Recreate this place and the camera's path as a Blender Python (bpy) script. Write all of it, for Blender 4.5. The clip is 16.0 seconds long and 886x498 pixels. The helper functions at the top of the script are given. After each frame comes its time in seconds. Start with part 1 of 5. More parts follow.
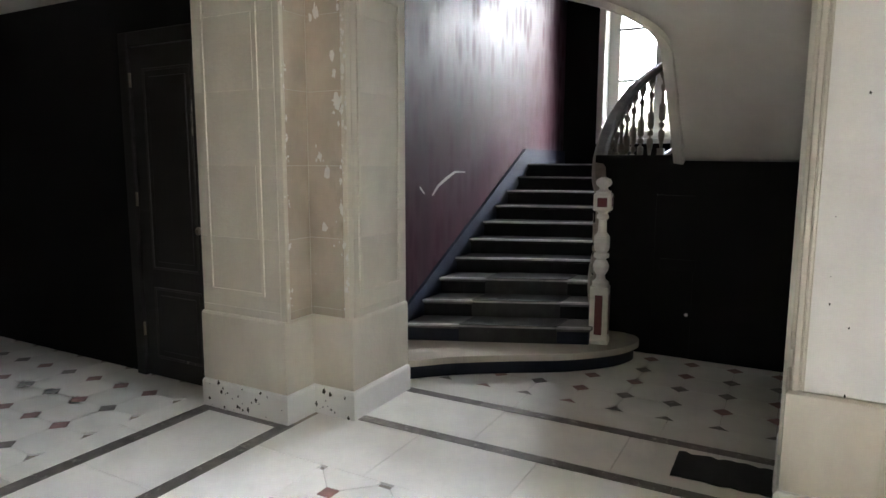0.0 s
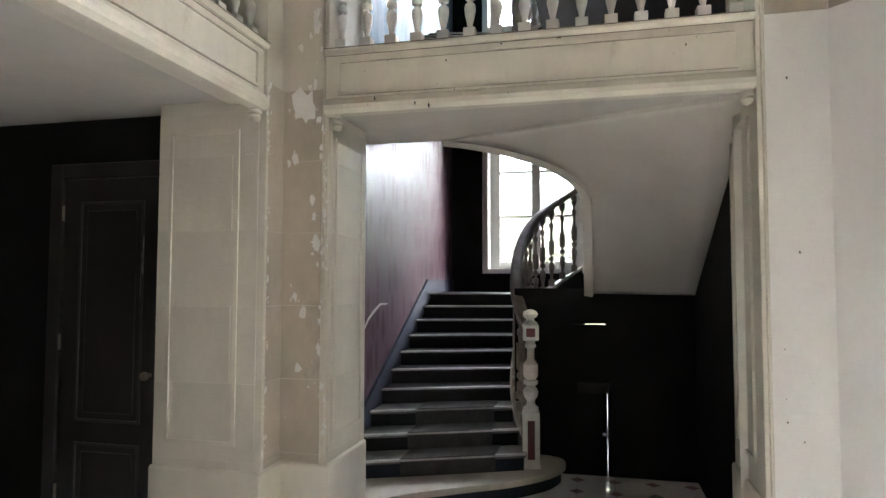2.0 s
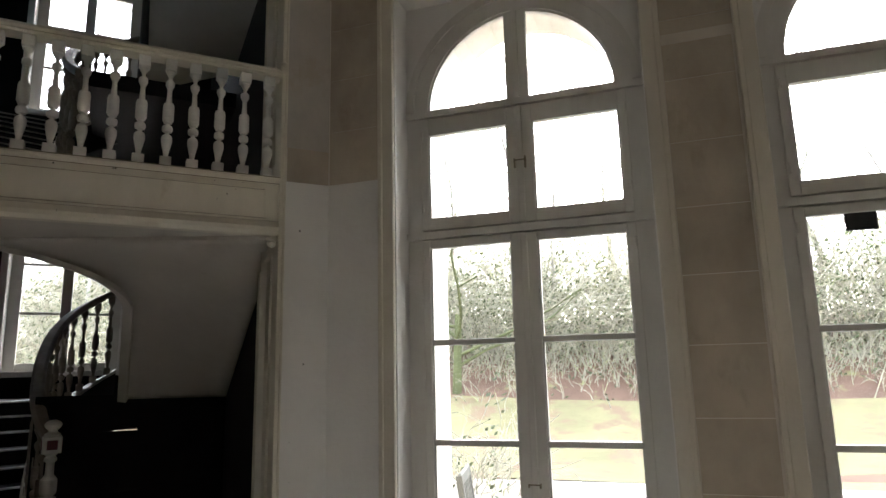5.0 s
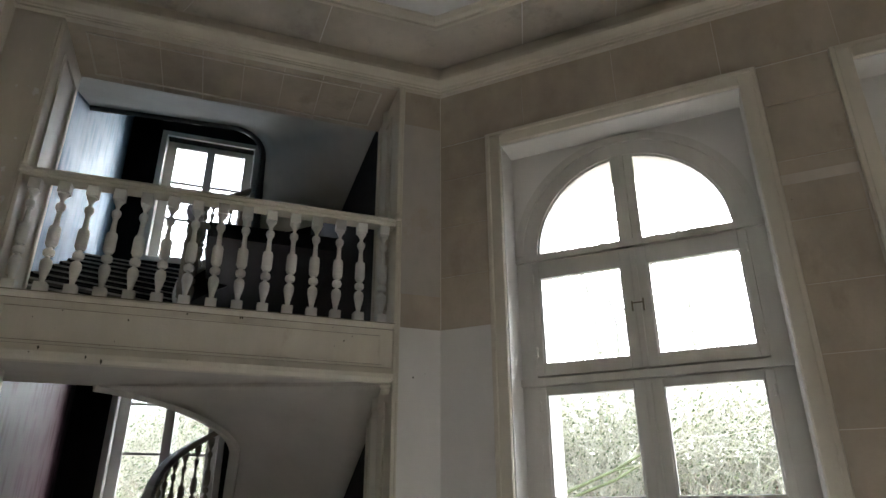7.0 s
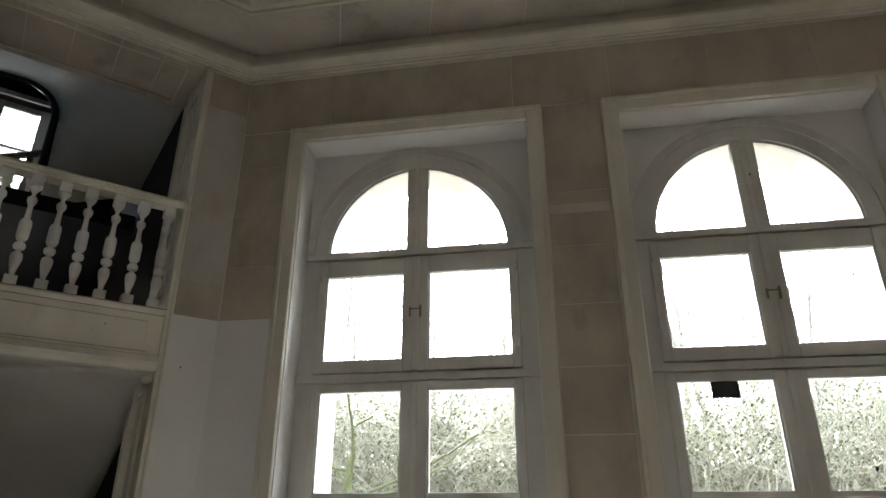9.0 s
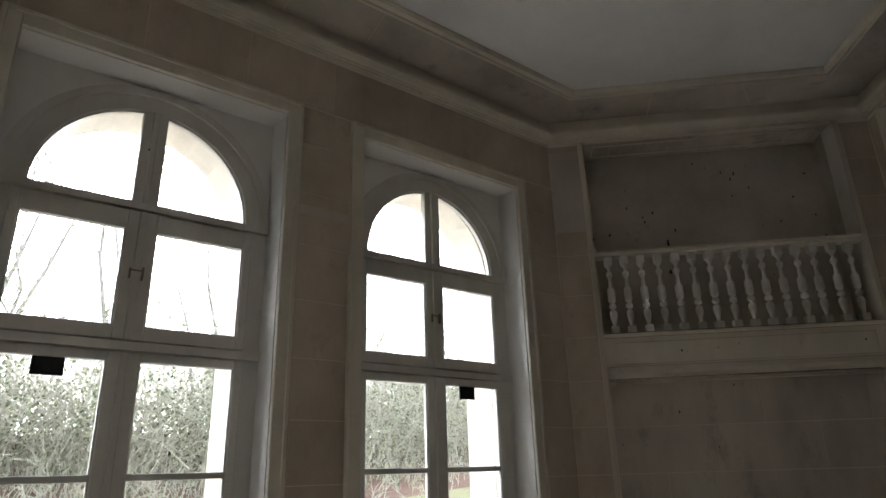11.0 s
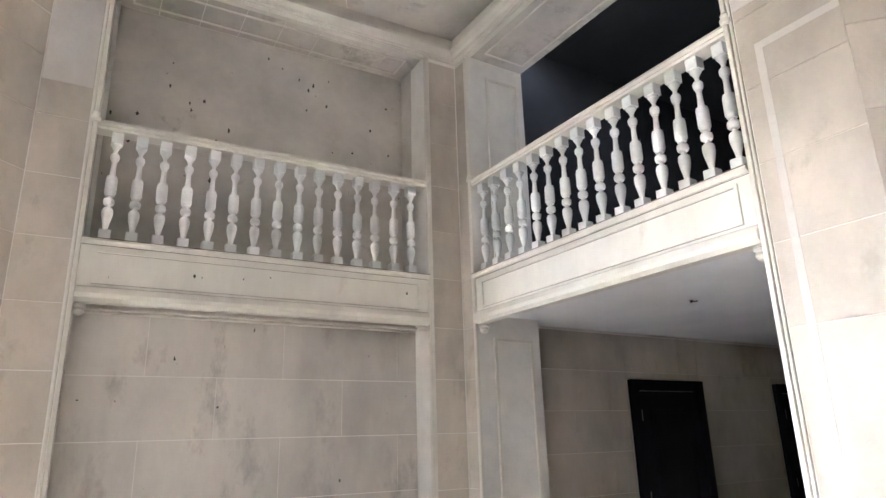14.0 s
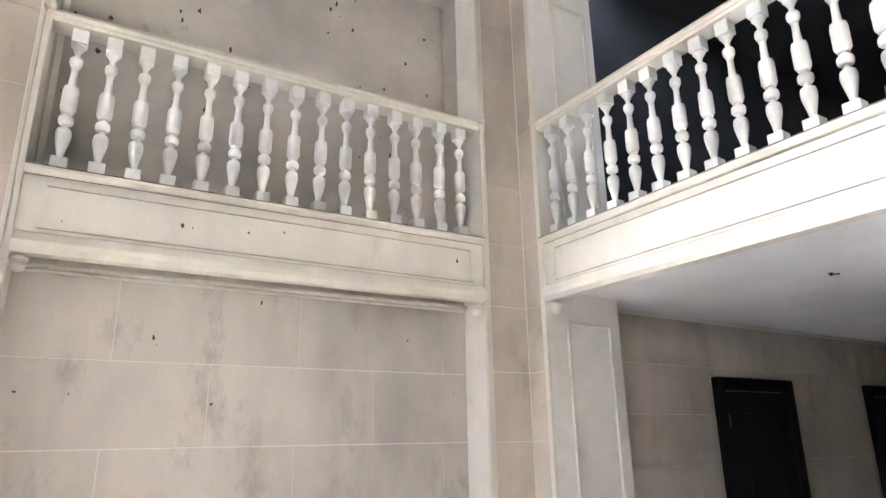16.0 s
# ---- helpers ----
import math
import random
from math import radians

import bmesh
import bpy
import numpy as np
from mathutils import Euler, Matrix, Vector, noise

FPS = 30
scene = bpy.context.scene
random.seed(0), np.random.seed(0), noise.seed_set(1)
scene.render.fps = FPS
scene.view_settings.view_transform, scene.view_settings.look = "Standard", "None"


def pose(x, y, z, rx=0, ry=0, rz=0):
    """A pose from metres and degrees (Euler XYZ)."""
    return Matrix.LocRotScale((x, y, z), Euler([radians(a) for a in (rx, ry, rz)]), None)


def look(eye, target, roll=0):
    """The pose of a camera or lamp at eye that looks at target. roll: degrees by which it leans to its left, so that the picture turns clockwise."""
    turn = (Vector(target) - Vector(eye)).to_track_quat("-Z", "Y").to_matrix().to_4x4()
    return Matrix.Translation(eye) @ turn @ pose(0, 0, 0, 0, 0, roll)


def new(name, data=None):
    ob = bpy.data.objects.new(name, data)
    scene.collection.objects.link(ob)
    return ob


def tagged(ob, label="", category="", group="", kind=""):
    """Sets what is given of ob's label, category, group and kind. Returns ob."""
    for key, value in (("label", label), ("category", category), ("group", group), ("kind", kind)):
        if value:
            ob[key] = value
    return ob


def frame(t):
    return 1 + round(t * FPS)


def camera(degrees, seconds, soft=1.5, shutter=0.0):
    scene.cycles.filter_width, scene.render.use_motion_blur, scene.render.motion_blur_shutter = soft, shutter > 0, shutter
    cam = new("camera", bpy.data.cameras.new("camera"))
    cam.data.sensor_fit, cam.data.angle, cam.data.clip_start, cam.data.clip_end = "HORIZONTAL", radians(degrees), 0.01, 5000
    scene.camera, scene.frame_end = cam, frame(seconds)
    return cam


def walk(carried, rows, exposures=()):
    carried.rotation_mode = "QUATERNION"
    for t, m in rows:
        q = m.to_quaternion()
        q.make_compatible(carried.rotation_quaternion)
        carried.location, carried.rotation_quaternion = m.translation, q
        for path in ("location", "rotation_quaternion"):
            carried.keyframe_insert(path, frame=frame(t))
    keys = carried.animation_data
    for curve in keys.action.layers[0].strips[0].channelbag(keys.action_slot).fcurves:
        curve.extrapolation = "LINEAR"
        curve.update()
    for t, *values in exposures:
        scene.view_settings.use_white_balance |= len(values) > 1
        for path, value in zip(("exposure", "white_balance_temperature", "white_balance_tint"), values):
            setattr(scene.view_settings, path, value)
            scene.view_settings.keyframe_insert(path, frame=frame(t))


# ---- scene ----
cam = camera(69.6, 16.0)
PATH = [
    (0, (-1.589, 1.294, 1.44), (-3.491, 1.852, 1.171), 0.2),
    (0.5, (-1.645, 1.055, 1.477), (-3.532, 1.711, 1.385), 0.5),
    (1, (-1.645, 0.842, 1.509), (-3.457, 1.686, 1.455), 0.5),
    (1.5, (-1.709, 0.678, 1.525), (-3.452, 1.66, 1.539), 0.2),
    (2, (-1.757, 0.486, 1.55), (-3.457, 1.534, 1.654), 0.1),
    (2.5, (-1.701, 0.344, 1.58), (-3.329, 1.493, 1.75), 0.1),
    (3, (-1.618, 0.237, 1.569), (-3.123, 1.544, 1.738), 0.1),
    (3.5, (-1.467, 0.204, 1.563), (-2.712, 1.759, 1.739), 0.3),
    (4, (-1.309, 0.106, 1.546), (-2.184, 1.895, 1.73), 0.2),
    (4.2, (-1.247, 0.083, 1.554), (-1.984, 1.932, 1.748), 0.3),
    (6.3, (-1.554, -0.071, 1.754), (-2.136, 1.703, 2.471), -0.5),
    (6.5, (-1.558, -0.076, 1.749), (-2.21, 1.661, 2.495), -0.4),
    (7, (-1.569, -0.066, 1.739), (-2.359, 1.605, 2.502), -0.2),
    (7.5, (-1.563, -0.053, 1.718), (-2.385, 1.598, 2.489), -0.2),
    (8, (-1.514, -0.056, 1.7), (-2.324, 1.601, 2.475), -0.3),
    (8.5, (-1.345, -0.003, 1.694), (-2.062, 1.695, 2.471), 0.0),
    (9, (-1.259, -0.023, 1.701), (-1.572, 1.796, 2.471), 0.0),
    (9.5, (-1.207, -0.078, 1.808), (-1.032, 1.783, 2.52), -0.8),
    (10, (-1.136, -0.018, 1.8), (-0.601, 1.772, 2.512), -1.4),
    (10.2, (-1.082, -0.014, 1.797), (-0.421, 1.734, 2.51), -1.5),
    (12.3, (0.008, 0.106, 1.725), (1.714, 0.978, 2.299), -1.4),
    (12.5, (0.107, 0.14, 1.735), (1.849, 0.937, 2.308), -1.5),
    (13, (0.318, 0.211, 1.733), (2.114, 0.883, 2.304), -1.5),
    (13.5, (0.569, 0.338, 1.725), (2.401, 0.898, 2.299), -1.5),
    (14, (0.797, 0.475, 1.7), (2.647, 0.978, 2.269), -1.6),
    (14.5, (1.071, 0.62, 1.716), (2.923, 1.112, 2.288), -1.6),
    (15, (1.255, 0.789, 1.705), (3.107, 1.277, 2.281), -1.7),
    (15.5, (1.412, 0.965, 1.725), (3.27, 1.436, 2.296), -1.5),
    (16, (1.672, 1.089, 1.753), (3.526, 1.575, 2.322), -0.9),
]
# seconds, stops, white balance
EXPOSURES = [(0.0, 5.8, 6150, 11), (1.5, 5.85, 6150, 12), (2.5, 5.88, 6200, 12), (3.0, 5.55, 6400, 12), (3.5, 4.7, 6500, 12), (4.2, 3.95, 6600, 12), (6.5, 4.4, 6150, 11), (8.0, 4.55, 6150, 11),
             (9.5, 3.75, 6300, 9), (10.2, 3.2, 6300, 9), (12.3, 5.4, 5800, 15), (13.0, 6.02, 5650, 15), (14.0, 6.68, 5600, 16), (16.0, 7.18, 5600, 16)]
walk(cam, [(t, look(eye, target, roll)) for t, eye, target, roll in PATH], EXPOSURES)

# ---- exposure and light ----
world = bpy.data.worlds.new("sky")
scene.world = world
world.use_nodes = True
_nt = world.node_tree
_sky = _nt.nodes.new("ShaderNodeTexSky")
_sky.sky_type = "NISHITA"
_sky.sun_disc = False
_sky.sun_elevation = radians(25)
_sky.sun_rotation = radians(0)
_sky.air_density, _sky.dust_density = 1.0, 1.0
_grey = _nt.nodes.new("ShaderNodeHueSaturation")   # a thin, even cloud cover
_grey.inputs["Saturation"].default_value = 0.35
_nt.links.new(_sky.outputs[0], _grey.inputs["Color"])
_nt.links.new(_grey.outputs[0], _nt.nodes["Background"].inputs[0])
_nt.nodes["Background"].inputs[1].default_value = 0.15
_sun = new("sun", bpy.data.lights.new("sun", "SUN"))
_sun.data.energy, _sun.data.angle, _sun.data.color = 1.5, radians(90), (0.97, 0.985, 1.0)
_sun.matrix_world = look((0, 16, 7.5), (0, 0, 0))


# ---- frames of the walls: x to the right as seen from the hall, y away from the hall, z up ----
R2 = math.sqrt(0.5)
N0, M0, YW = 4.77, 2.59, 3.48   # stair wall, side wall and window wall from the middle of the hall
EYE_BEAM, LEDGE, RAILTOP, HEAD, CEIL = 2.46, 2.81, 3.535, 4.59, 4.80


def wall_frame(right, out, dist):
    f = Matrix(((right[0], out[0], 0, out[0] * dist), (right[1], out[1], 0, out[1] * dist), (0, 0, 1, 0), (0, 0, 0, 1)))
    return f


FN = wall_frame((R2, R2), (-R2, R2), N0)     # stair side
FE = wall_frame((R2, -R2), (R2, R2), N0)     # blind side
FW = wall_frame((-R2, R2), (-R2, -R2), M0)   # first passage
FS = wall_frame((-R2, -R2), (R2, -R2), M0) @ pose(-N0, 0.012, 0, 0, 0, 2.2) @ pose(N0, 0, 0)   # second passage, a little out of square
FV = wall_frame((1, 0), (0, 1), YW)          # windows

# ---- materials ----


def material(name, base, rough=0.7, spread=0.25, scale=3.0, dirt=None, dirt_at=0.58, bump=0.15, bump_scale=40.0, metal=0.0, streak=1.0, piece=0.0, spec=0.5, pattern=False):
    """A painted or natural surface with broad stains, fine grain and relief."""
    m = bpy.data.materials.new(name)
    m.use_nodes = True
    t = m.node_tree
    b = t.nodes["Principled BSDF"]
    b.inputs["Roughness"].default_value, b.inputs["Metallic"].default_value = rough, metal
    b.inputs["Specular IOR Level"].default_value = spec
    co = t.nodes.new("ShaderNodeTexCoord")
    mp = t.nodes.new("ShaderNodeMapping")
    mp.inputs["Scale"].default_value = (1, 1, 1 / streak)
    ge = t.nodes.new("ShaderNodeNewGeometry")
    t.links.new(ge.outputs["Position"] if piece else co.outputs["Object"], mp.inputs[0])
    n1 = t.nodes.new("ShaderNodeTexNoise")
    n1.inputs["Scale"].default_value, n1.inputs["Detail"].default_value, n1.inputs["Roughness"].default_value = scale, 6, 0.62
    t.links.new(mp.outputs[0], n1.inputs["Vector"])
    n2 = t.nodes.new("ShaderNodeTexNoise")
    n2.inputs["Scale"].default_value, n2.inputs["Detail"].default_value = bump_scale, 4
    t.links.new((mp if streak > 4.5 else co).outputs["Object" if streak <= 4.5 else 0], n2.inputs["Vector"])
    r1 = t.nodes.new("ShaderNodeValToRGB")
    r1.color_ramp.elements[0].position, r1.color_ramp.elements[1].position = 0.3, 0.7
    lo, hi = [c * (1 - spread) for c in base], [min(0.9, c * (1 + spread * 0.5)) for c in base]
    r1.color_ramp.elements[0].color, r1.color_ramp.elements[1].color = (*lo, 1), (*hi, 1)
    t.links.new(n1.outputs["Fac"], r1.inputs[0])
    col = r1.outputs[0]
    if dirt:
        n3 = t.nodes.new("ShaderNodeTexNoise")
        n3.inputs["Scale"].default_value, n3.inputs["Detail"].default_value, n3.inputs["Roughness"].default_value = scale * 2.3, 8, 0.7
        t.links.new(mp.outputs[0], n3.inputs["Vector"])
        r3 = t.nodes.new("ShaderNodeValToRGB")
        r3.color_ramp.elements[0].position, r3.color_ramp.elements[1].position = dirt_at, dirt_at + (0.16 if piece else 0.09)
        t.links.new(n3.outputs["Fac"], r3.inputs[0])
        mx = t.nodes.new("ShaderNodeMix")
        mx.data_type = "RGBA"
        mx.inputs[7].default_value = (*dirt, 1)
        t.links.new(r3.outputs[0], mx.inputs[0])
        t.links.new(col, mx.inputs[6])
        col = mx.outputs[2]
    if piece:
        oi = t.nodes.new("ShaderNodeObjectInfo")
        hs = t.nodes.new("ShaderNodeHueSaturation")
        mr = t.nodes.new("ShaderNodeMapRange")
        mr.inputs[3].default_value, mr.inputs[4].default_value = 1 - piece, 1 + piece
        t.links.new(oi.outputs["Random"], mr.inputs[0])
        t.links.new(mr.outputs[0], hs.inputs["Value"])
        t.links.new(col, hs.inputs["Color"])
        col = hs.outputs[0]
    t.links.new(col, b.inputs["Base Color"])
    if pattern:   # rows of upright embossed leaves
        sep = t.nodes.new("ShaderNodeMapping")
        sep.inputs["Scale"].default_value = (9, 9, 2.6)
        t.links.new(co.outputs["Object"], sep.inputs[0])
        vo = t.nodes.new("ShaderNodeTexVoronoi")
        vo.inputs["Scale"].default_value, vo.inputs["Randomness"].default_value = 1.0, 0.55
        t.links.new(sep.outputs[0], vo.inputs["Vector"])
        rr = t.nodes.new("ShaderNodeMapRange")
        rr.inputs[1].default_value, rr.inputs[2].default_value, rr.inputs[3].default_value, rr.inputs[4].default_value = 0.25, 0.5, rough + 0.22, rough
        t.links.new(vo.outputs["Distance"], rr.inputs[0])
        t.links.new(rr.outputs[0], b.inputs["Roughness"])
    if bump:
        bp = t.nodes.new("ShaderNodeBump")
        bp.inputs["Strength"].default_value, bp.inputs["Distance"].default_value = bump, 0.01
        t.links.new(n2.outputs["Fac"], bp.inputs["Height"])
        t.links.new(bp.outputs[0], b.inputs["Normal"])
    return m


CREAM = material("cream_paint", (0.625, 0.575, 0.475), 0.6, 0.2, 1.6, dirt=(0.50, 0.43, 0.33), dirt_at=0.66, streak=3)
PALE = material("pale_paint", (0.69, 0.67, 0.63), 0.55, 0.10, 1.3, dirt=(0.58, 0.54, 0.47), dirt_at=0.68, streak=3)
STONE = material("tan_stone", (0.475, 0.407, 0.318), 0.8, 0.34, 1.3, dirt=(0.32, 0.267, 0.20), dirt_at=0.57, streak=1.6, piece=0.05)
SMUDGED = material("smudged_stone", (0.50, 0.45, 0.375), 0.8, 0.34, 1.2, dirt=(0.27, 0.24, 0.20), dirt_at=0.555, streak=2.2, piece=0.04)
JOINT = material("joint_mortar", (0.66, 0.62, 0.54), 0.85, 0.1, 5)
GROUT = material("floor_grout", (0.33, 0.29, 0.24), 0.7, 0.3, 6)
PLASTER = material("stained_plaster", (0.49, 0.445, 0.37), 0.9, 0.3, 1.4, dirt=(0.33, 0.29, 0.235), dirt_at=0.62, bump=0.35, bump_scale=14)
BLOTCH = material("blotchy_repaint", (0.50, 0.46, 0.40), 0.75, 0.25, 1.4, dirt=(0.44, 0.385, 0.31), dirt_at=0.56, streak=1.5)
CEILING = material("ceiling_paint", (0.70, 0.69, 0.66), 0.8, 0.12, 1.2, dirt=(0.5, 0.48, 0.44), dirt_at=0.66)
WHITE = material("chipped_white_paint", (0.80, 0.79, 0.76), 0.5, 0.08, 3, dirt=(0.6, 0.57, 0.52), dirt_at=0.68)
STRIPE = material("pale_painted_line", (0.53, 0.485, 0.415), 0.8, 0.12, 4)
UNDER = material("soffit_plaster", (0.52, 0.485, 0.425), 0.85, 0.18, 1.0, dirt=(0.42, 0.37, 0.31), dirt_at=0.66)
MARBLE = material("white_marble", (0.78, 0.76, 0.71), 0.28, 0.14, 2.2, dirt=(0.45, 0.42, 0.37), dirt_at=0.67, bump=0.05, piece=0.04)
BAND = material("mottled_dark_marble", (0.17, 0.15, 0.13), 0.3, 0.5, 9, dirt=(0.42, 0.39, 0.35), dirt_at=0.55, bump=0.05, piece=0.2)
RED = material("red_marble", (0.26, 0.12, 0.10), 0.3, 0.4, 9, dirt=(0.35, 0.26, 0.22), dirt_at=0.6, bump=0.05)
PURPLE = material("purple_wallpaper", (0.045, 0.011, 0.020), 0.39, 0.4, 5, dirt=(0.13, 0.07, 0.08), dirt_at=0.72, bump=0.3, bump_scale=9, streak=5, spec=0.28, pattern=True)
GREYPAPER = material("blue_grey_wallpaper", (0.10, 0.18, 0.25), 0.62, 0.25, 4, spec=0.3, dirt=(0.17, 0.21, 0.24), dirt_at=0.64, bump=0.3, bump_scale=9, streak=4, pattern=True)
# near-black: darkness of unlit rooms put into the colour; black doors share it
NEARBLACK = material("black_doors_and_unlit_walls", (0.007, 0.0065, 0.006), 0.85, 0.4, 3, spec=0.2)
DARKWOOD = material("dark_brown_wood", (0.013, 0.011, 0.008), 0.55, 0.35, 4, dirt=(0.07, 0.06, 0.05), dirt_at=0.74, streak=8)
BLUE = material("dark_blue_paint", (0.013, 0.019, 0.036), 0.55, 0.4, 6, dirt=(0.30, 0.30, 0.29), dirt_at=0.70, spec=0.25)
STEP = material("black_step_paint", (0.008, 0.0076, 0.0085), 0.6, 0.4, 6, dirt=(0.13, 0.13, 0.12), dirt_at=0.74, spec=0.2)
NOSING = material("worn_tread_edge", (0.42, 0.41, 0.38), 0.5, 0.35, 8, dirt=(0.1, 0.1, 0.1), dirt_at=0.66)
WORN = material("worn_grey_tread", (0.12, 0.115, 0.10), 0.6, 0.45, 7, dirt=(0.03, 0.03, 0.032), dirt_at=0.60)
CARPET = material("grey_stair_carpet", (0.05, 0.05, 0.047), 0.95, 0.4, 7, dirt=(0.2, 0.2, 0.18), dirt_at=0.66, bump=0.5, bump_scale=120)
TREADSTONE = material("cream_step_stone", (0.50, 0.45, 0.37), 0.5, 0.2, 3, dirt=(0.3, 0.27, 0.22), dirt_at=0.66)
SHADEGRIME = material("dark_shadow_grime", (0.19, 0.16, 0.12), 0.9, 0.3, 20)
BALUSTER = material("chalky_white_paint", (0.66, 0.64, 0.58), 0.6, 0.18, 9, dirt=(0.36, 0.32, 0.27), dirt_at=0.68)
# baluster paint darkened for the backlit stair rail: its shade is in the colour
BACKLIT = material("backlit_brown_paint", (0.27, 0.24, 0.19), 0.55, 0.3, 9, dirt=(0.14, 0.12, 0.09), dirt_at=0.6)
MAROON = material("maroon_panel_paint", (0.11, 0.012, 0.02), 0.4, 0.2, 6)
FRAMEPAINT = material("window_frame_paint", (0.60, 0.58, 0.53), 0.5, 0.14, 4, dirt=(0.36, 0.33, 0.28), dirt_at=0.68, streak=4)
BRASS = material("tarnished_metal", (0.25, 0.22, 0.17), 0.45, 0.3, 12, metal=0.8)
BLACK = material("black_card", (0.015, 0.015, 0.016), 0.6, 0.3, 8)
GLASS = bpy.data.materials.new("window_glass")
GLASS.use_nodes = True
_g = GLASS.node_tree
_g.nodes.remove(_g.nodes["Principled BSDF"])
_tr, _gl, _ms, _fr = (_g.nodes.new(k) for k in ("ShaderNodeBsdfTransparent", "ShaderNodeBsdfGlossy", "ShaderNodeMixShader", "ShaderNodeFresnel"))
_gl.inputs["Roughness"].default_value = 0.02
_fr.inputs["IOR"].default_value = 1.25
_g.links.new(_fr.outputs[0], _ms.inputs[0])
_g.links.new(_tr.outputs[0], _ms.inputs[1])
_g.links.new(_gl.outputs[0], _ms.inputs[2])
_g.links.new(_ms.outputs[0], _g.nodes["Material Output"].inputs[0])

# ---- mesh helpers ----


def add_box(bm, f, x0, x1, y0, y1, z0, z1, bevel=0.0):
    """A box in the frame f."""
    vs = [bm.verts.new(f @ Vector((x, y, z))) for x in (x0, x1) for y in (y0, y1) for z in (z0, z1)]
    fs = [bm.faces.new([vs[i] for i in q]) for q in ((0, 1, 3, 2), (4, 6, 7, 5), (0, 4, 5, 1), (2, 3, 7, 6), (0, 2, 6, 4), (1, 5, 7, 3))]
    if bevel:
        bmesh.ops.bevel(bm, geom=list({e for q in fs for e in q.edges}), offset=bevel, segments=1, affect="EDGES")


def add_prism(bm, f, outline, y0, y1):
    """A prism over an outline of (x, z), from y0 to y1."""
    a = [bm.verts.new(f @ Vector((x, y0, z))) for x, z in outline]
    b = [bm.verts.new(f @ Vector((x, y1, z))) for x, z in outline]
    n = len(a)
    bm.faces.new(a)
    bm.faces.new(b[::-1])
    for i in range(n):
        bm.faces.new((a[i], b[i], b[(i + 1) % n], a[(i + 1) % n]))


def add_plate(bm, f, outline, z0, z1):
    """A flat plate over a plan outline of (x, y)."""
    a = [bm.verts.new(f @ Vector((x, y, z0))) for x, y in outline]
    b = [bm.verts.new(f @ Vector((x, y, z1))) for x, y in outline]
    n = len(a)
    bm.faces.new(a[::-1])
    bm.faces.new(b)
    for i in range(n):
        bm.faces.new((a[i], a[(i + 1) % n], b[(i + 1) % n], b[i]))


def add_lathe(bm, f, profile, seg=14):
    """A turned piece about f's z axis; profile: (z, radius)."""
    rings = [[bm.verts.new(f @ Vector((r * math.cos(2 * math.pi * k / seg), r * math.sin(2 * math.pi * k / seg), z))) for k in range(seg)] for z, r in profile]
    for p, q in zip(rings, rings[1:]):
        for k in range(seg):
            bm.faces.new((p[k], p[(k + 1) % seg], q[(k + 1) % seg], q[k])).smooth = True
    bm.faces.new(rings[0][::-1])
    bm.faces.new(rings[-1])
    # crisp arrises where the profile turns sharply
    for i, ring in enumerate(rings):
        if 0 < i < len(profile) - 1:
            a, b, c = (Vector(profile[i + d]) for d in (-1, 0, 1))
            sharp = (b - a).length > 1e-6 and (c - b).length > 1e-6 and (b - a).angle(c - b) > 0.6
        else:
            sharp = True
        if sharp:
            for k in range(seg):
                e = bm.edges.get((ring[k], ring[(k + 1) % seg]))
                if e:
                    e.smooth = False


def add_sweep(bm, path, profile, closed=False, caps=True):
    """A profile of (out, up) carried along a path of points; out lies to the right of the way."""
    pts = [Vector(p) for p in path]
    n, rings = len(pts), []
    for i, p in enumerate(pts):
        d1 = (p - pts[i - 1]) if (i or closed) else (pts[1] - p)
        d2 = (pts[(i + 1) % n] - p) if (i < n - 1 or closed) else d1
        d1, d2 = Vector((d1.x, d1.y, 0)).normalized(), Vector((d2.x, d2.y, 0)).normalized()
        s1, s2 = Vector((d1.y, -d1.x, 0)), Vector((d2.y, -d2.x, 0))
        s = s1 + s2
        s = s / max(0.3, s.length_squared / 2)
        rings.append([bm.verts.new(p + s * o + Vector((0, 0, u))) for o, u in profile])
    k = len(profile)
    for i in range(n if closed else n - 1):
        a, b = rings[i], rings[(i + 1) % n]
        for j in range(k):
            bm.faces.new((a[j], b[j], b[(j + 1) % k], a[(j + 1) % k]))
    if caps and not closed:
        bm.faces.new(rings[0])
        bm.faces.new(rings[-1][::-1])


def finish(name, bm, mat):
    bmesh.ops.recalc_face_normals(bm, faces=bm.faces)
    me = bpy.data.meshes.new(name)
    bm.to_mesh(me)
    bm.free()
    me.materials.append(mat)
    return me


def thing(name, bm, mat, label="", category="", group="", kind=""):
    return tagged(new(name, finish(name, bm, mat)), label, category, group, kind)


def part(name, bm, mat, parent, label=""):
    ob = new(name, finish(name, bm, mat))
    ob.parent = parent
    return tagged(ob, label)


def empty(name, m, label, category, group="", kind=""):
    ob = new(name)
    ob.matrix_world = m
    return tagged(ob, label, category, group, kind)


def boxes(f, *rows, bevel=0.0):
    bm = bmesh.new()
    for r in rows:
        add_box(bm, f, *r, bevel=bevel)
    return bm


I4 = Matrix.Identity(4)

